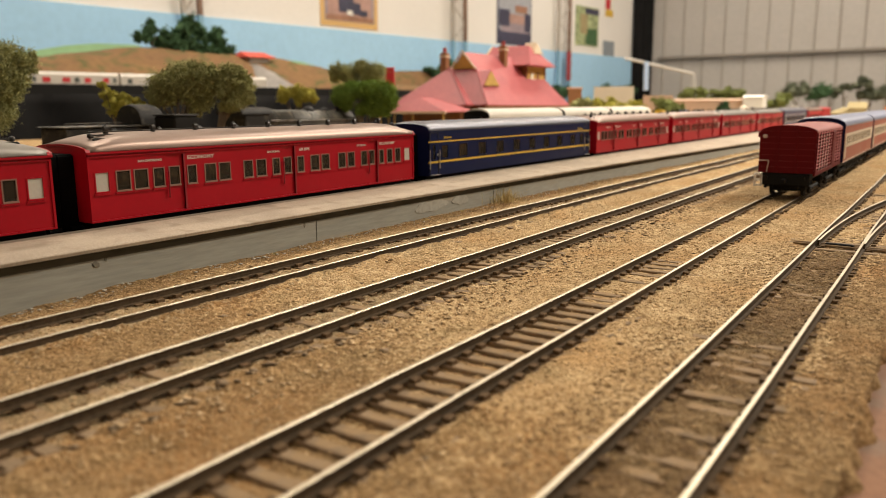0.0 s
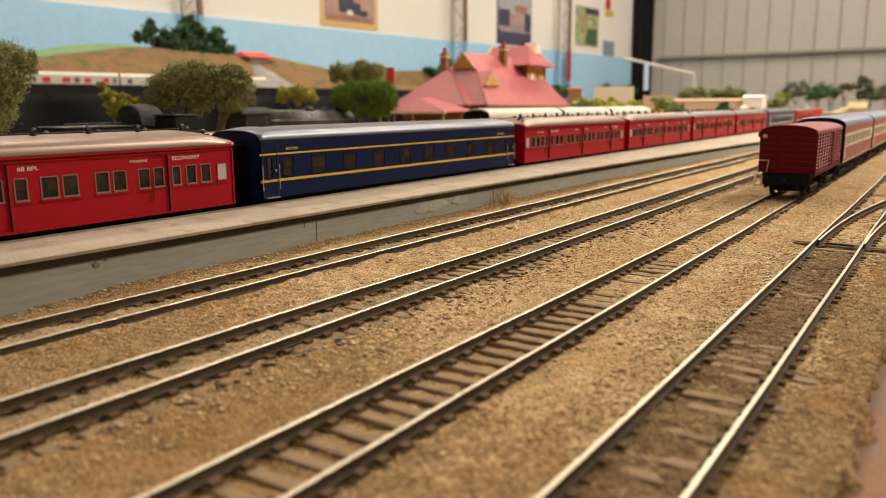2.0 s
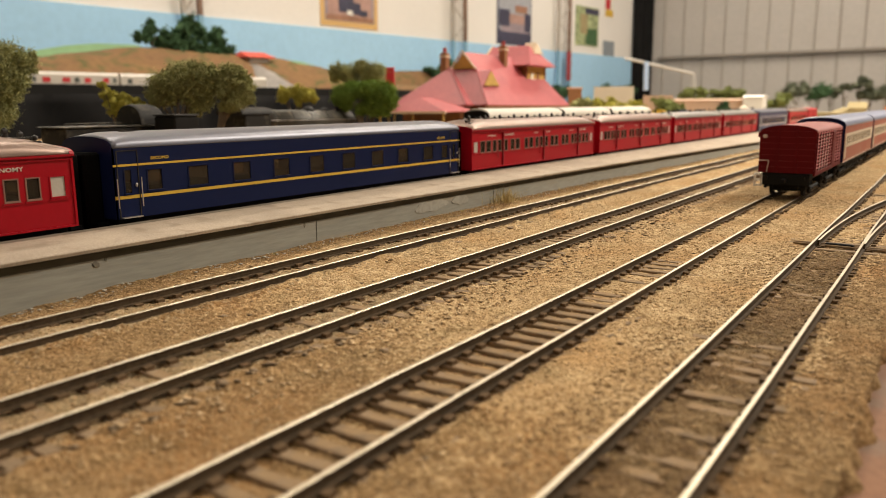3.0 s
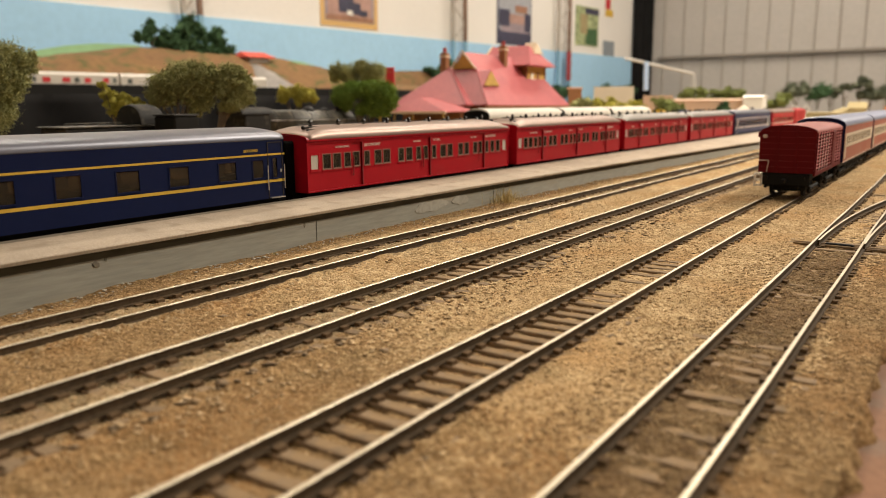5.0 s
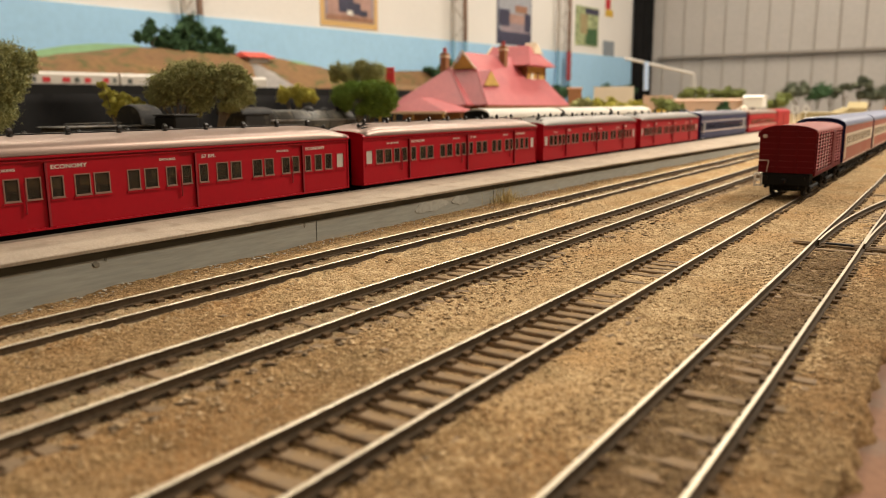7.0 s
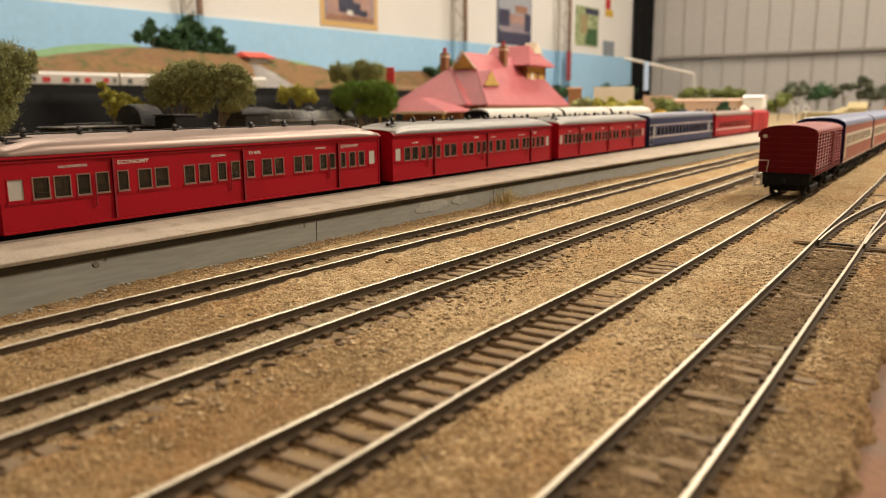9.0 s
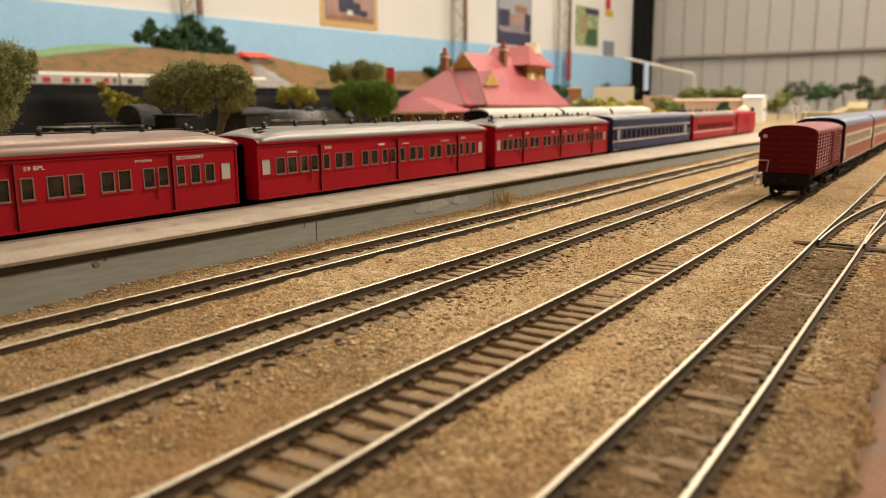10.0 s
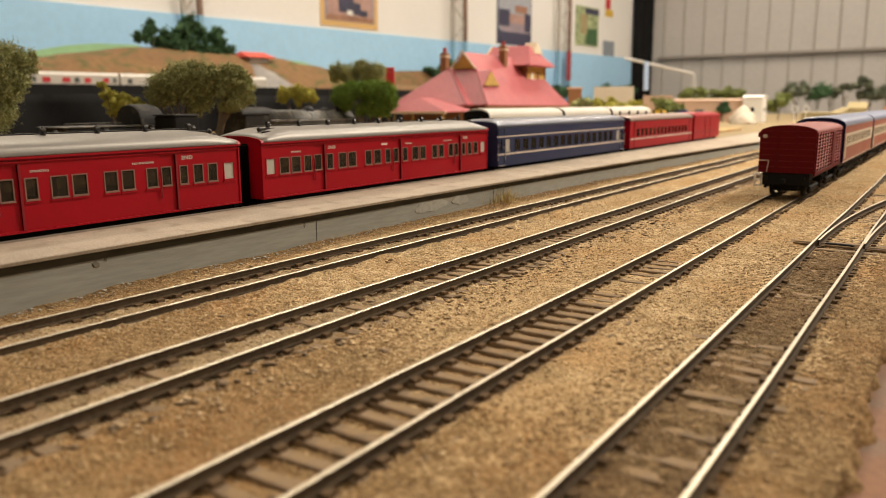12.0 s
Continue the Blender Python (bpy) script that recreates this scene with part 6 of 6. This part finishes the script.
part("wall", box(0.42, 0.50, -4.42, -4.33, 0.17, 0.228), shader("stone_grey", (0.42, 0.38, 0.33), 0.85, 0, 0.2, 60, 9), house)
part("roof", faces_mesh([(0.40, -4.44, 0.228), (0.52, -4.44, 0.228), (0.52, -4.31, 0.228), (0.40, -4.31, 0.228), (0.46, -4.43, 0.250), (0.46, -4.32, 0.250)], [(0, 1, 4), (1, 2, 5, 4), (2, 3, 5), (3, 0, 4, 5), (3, 2, 1, 0)]), shader("bright_red_roof", (0.66, 0.10, 0.07), 0.6), house)
rock = hall_thing("rock_face", "grey rock face below the cottage", "rock")
part("stone", mound([(-4.50, 0.12), (-4.47, 0.17), (-4.43, 0.207), (-4.39, 0.200), (-4.36, 0.17), (-4.33, 0.14), (-4.30, 0.11)], 0.50, 0.70, 0.1088), shader("grey_rock", (0.27, 0.25, 0.235), 0.9, 0, 0.3, 40, 12), rock)


def silver_coach(y0, length, squares):
    car = hall_thing("passenger_carriage", "silver carriage with red and dark window squares", "carriage", "silver train")
    bm = loft([[(0.728 + x, y, z) for x, z in ((-0.016, 0.112), (0.016, 0.112), (0.0165, 0.138), (0.011, 0.1455), (-0.011, 0.1455), (-0.0165, 0.138))] for y in (y0, y0 + length)])
    part("body", bm, SILVER, car)
    part("wheels", box(0.716, 0.740, y0 + 0.01, y0 + length - 0.01, 0.1086, 0.112), BLACK, car)
    for off, w, c in squares:
        part("panel", box(0.7442, 0.7452, y0 + off, y0 + off + w, 0.1175, 0.131), c, car)


RED_PANEL = shader("red_panel", (0.50, 0.025, 0.03), 0.5)
DARK_PANEL = shader("dark_panel", (0.07, 0.085, 0.08), 0.4)
for k in range(4):
    silver_coach(-5.582 + 0.262 * k, 0.255, [(0.017, 0.009, DARK_PANEL), (0.043, 0.020, RED_PANEL), (0.095, 0.021, RED_PANEL), (0.128, 0.013, DARK_PANEL), (0.156, 0.018, RED_PANEL), (0.209, 0.017, RED_PANEL), (0.238, 0.010, DARK_PANEL)] if k < 2 else [(0.02, 0.014, DARK_PANEL), (0.12, 0.012, DARK_PANEL)])

# ---------------------------------------------------------------- what hangs on and stands at the hall walls
FRAME_YELLOW = shader("yellow_poster_border", (0.62, 0.40, 0.16), 0.6, 0, 0.06, 60, 5)
INK_BROWN = shader("brown_print", (0.33, 0.17, 0.11), 0.6, 0, 0.3, 40, 9)
INK_DARK = shader("dark_blue_print", (0.05, 0.05, 0.09), 0.6, 0, 0.3, 40, 9)
INK_PINK = shader("dusty_pink_print", (0.42, 0.26, 0.22), 0.6, 0, 0.2, 40, 9)
INK_GREEN = shader("green_print", (0.11, 0.16, 0.06), 0.6, 0, 0.5, 30, 9, tint=(0.40, 0.45, 0.24))
INK_GREY = shader("grey_plate", (0.24, 0.27, 0.30), 0.6, 0, 0.1, 40, 9)


def poster(label, y0, y1, z0, z1, layers):
    p = hall_thing("poster", label, "poster", "posters on the hall wall")
    part("sheet", box(0.0002, 0.004, y0, y1, z0, z1), layers[0], p)
    for i, (a, b, c, d, m) in enumerate(layers[1:]):
        part("print", box(0.004 + 0.0006 * i, 0.0046 + 0.0006 * i, y0 + (y1 - y0) * a, y0 + (y1 - y0) * b, z0 + (z1 - z0) * c, z0 + (z1 - z0) * d), m, p)


INK_MAUVE = shader("mauve_print", (0.30, 0.24, 0.27), 0.6, 0, 0.25, 40, 9)
INK_SKY = shader("pale_lilac_print", (0.36, 0.37, 0.41), 0.6, 0, 0.2, 30, 7)
poster("poster with a yellow border and a dark engine print", -3.610, -3.212, 0.436, 0.99, [FRAME_YELLOW, (0.07, 0.93, 0.05, 0.95, INK_MAUVE), (0.12, 0.88, 0.10, 0.93, INK_PINK), (0.09, 0.91, 0.055, 0.10, INK_BROWN), (0.30, 0.56, 0.13, 0.70, INK_DARK), (0.54, 0.68, 0.12, 0.22, INK_DARK), (0.66, 0.80, 0.11, 0.16, INK_DARK), (0.44, 0.54, 0.11, 0.15, WHITE)])
poster("dark blue and lilac print of an engine", -2.124, -1.728, 0.432, 1.0, [INK_DARK, (0.03, 0.98, 0.03, 0.98, INK_SKY), (0.03, 0.98, 0.02, 0.16, INK_DARK), (0.10, 0.95, 0.14, 0.27, INK_MAUVE), (0.04, 0.34, 0.20, 0.38, INK_DARK), (0.34, 0.78, 0.24, 0.34, INK_PINK), (0.50, 0.86, 0.36, 0.44, INK_BROWN), (0.78, 0.96, 0.16, 0.36, INK_DARK)])
poster("green print with pale centre", -1.13, -0.78, 0.480, 0.76, [INK_GREEN, (0.45, 0.95, 0.04, 0.45, LEAF_DARK), (0.2, 0.5, 0.3, 0.8, STRAW), (0.4, 1.0, 0.82, 0.96, INK_DARK)])
poster("small notice in red and yellow", -0.69, -0.53, 0.71, 0.86, [WHITE, (0.1, 0.9, 0.05, 0.4, GOLD), (0.1, 0.6, 0.42, 1.0, RED_PANEL)])
poster("small plain grey plate on the wall", -0.69, -0.505, 0.392, 0.535, [INK_GREY])

BRICK_RED = shader("dull_red_band", (0.30, 0.035, 0.04), 0.6, 0, 0.1, 60, 8)
COLUMN_BROWN = shader("brown_steel", (0.21, 0.13, 0.09), 0.6, 0, 0.15, 60, 8)
COLUMN_GREY = shader("grey_conduit", (0.42, 0.38, 0.33), 0.6, 0, 0.1, 60, 8)
COLUMN_BLUE = shader("blue_painted_steel", (0.22, 0.40, 0.54), 0.7, 0, 0.1, 60, 8)


def lattice_column(y, width, label, foot=None):
    c = hall_thing("lattice_column", label, "column", "columns on the hall wall")
    for k, (yo, m, w) in enumerate(((0, COLUMN_GREY, 0.016), (width, COLUMN_BROWN, 0.018))):
        part("chord", box(0.03, 0.05, y + yo - w / 2, y + yo + w / 2, 0.42, CEIL_Z - 0.01), m, c)
        part("chord", box(0.03, 0.05, y + yo - w / 2, y + yo + w / 2, -1.0, 0.4195), COLUMN_BLUE, c, "blue painted foot")
    lace = bmesh.new()
    z = 0.42
    side = 0
    while z < CEIL_Z - 0.12:
        rod((0.04, y + (width if side else 0), z), (0.04, y + (0 if side else width), z + 0.10), 0.004, lace, 5)
        z, side = z + 0.10, 1 - side
    part("lacing", lace, COLUMN_GREY, c)
    if foot:
        part("band", box(0.052, 0.056, y + width * 0.65, y + width * 1.05, foot[0], foot[1]), BRICK_RED, c, "red band at the foot")


lattice_column(-4.385, 0.078, "steel lattice column on the hall wall")
lattice_column(-2.620, 0.115, "steel lattice column on the hall wall")
lattice_column(-1.430, 0.150, "steel lattice column with a red band", (0.22, 0.42))

drape = hall_thing("curtain", "black drape in the corner of the hall", "curtain")
rings = [[(0.02 + 0.10 * i / 14, -0.20 + 0.012 * i + 0.016 * math.sin(i * 1.3), z) for i in range(15)] for z in (-0.6, 0.4, 1.2, CEIL_Z - 0.02)]
ob = part("cloth", loft(rings, False, False, smooth=True), CURTAIN, drape)
mod = ob.modifiers.new("thickness", "SOLIDIFY")
mod.thickness = 0.006

pipe = shader("pale_plastic_pipe", (0.48, 0.46, 0.43), 0.4, 0, 0.05)
gate = thing("pipe_frame", "pale plastic pipe frame beside the far yard", "frame")
for a, b in (((-1.198, 3.161, 0.241), (-0.949, 3.312, 0.174)), ((-0.949, 3.312, 0.174), (-0.936, 3.307, 0.02))):
    part("pipe", rod(a, b, 0.0055, None, 12), pipe, gate)
post = thing("marker_post", "thin pale blue plastic post standing in the yard", "post", "", Matrix.Translation((-0.903, 2.595, GZ)))
part("shaft", rod((0, 0, 0), (0, 0, 0.100), 0.004, None, 10), BLACK, post)
part("tube", rod((0, 0, 0.100), (-0.002, 0, 0.196), 0.0085, None, 12), shader("pale_blue_tube", (0.45, 0.58, 0.80), 0.25, 0, 0.05), post, "pale blue tube")
structure("side_yard", box(-1.35, -0.951, -0.6, 4.4, -0.06, -0.0036), SAND, "sandy ground of the side yard", "ground")


# ---------------------------------------------------------------- motion
# how far, in metres, the train lags behind or leads its even gathering of speed
UNEVEN = [(0.0, 0.0), (0.5, -0.0010), (1.0, 0.0), (1.5, 0.0011), (2.0, 0.0022), (2.5, 0.0030), (3.0, 0.0035), (3.5, 0.0034), (4.0, 0.0025), (4.5, 0.0013), (5.0, 0.0005), (6.0, 0.0), (12.0, 0.0)]


def run(t):
    """How far the train has gone after t seconds."""
    return 0.0583 * t + 0.0019 * t * t + float(np.interp(t, [a for a, b in UNEVEN], [b for a, b in UNEVEN]))


def motions():
    for car, y in CONSIST:
        walk(car, [(t, Matrix.Translation((TRAIN_X, y - run(t), 0.0))) for t in [0.5 * i for i in range(25)]])


motions()
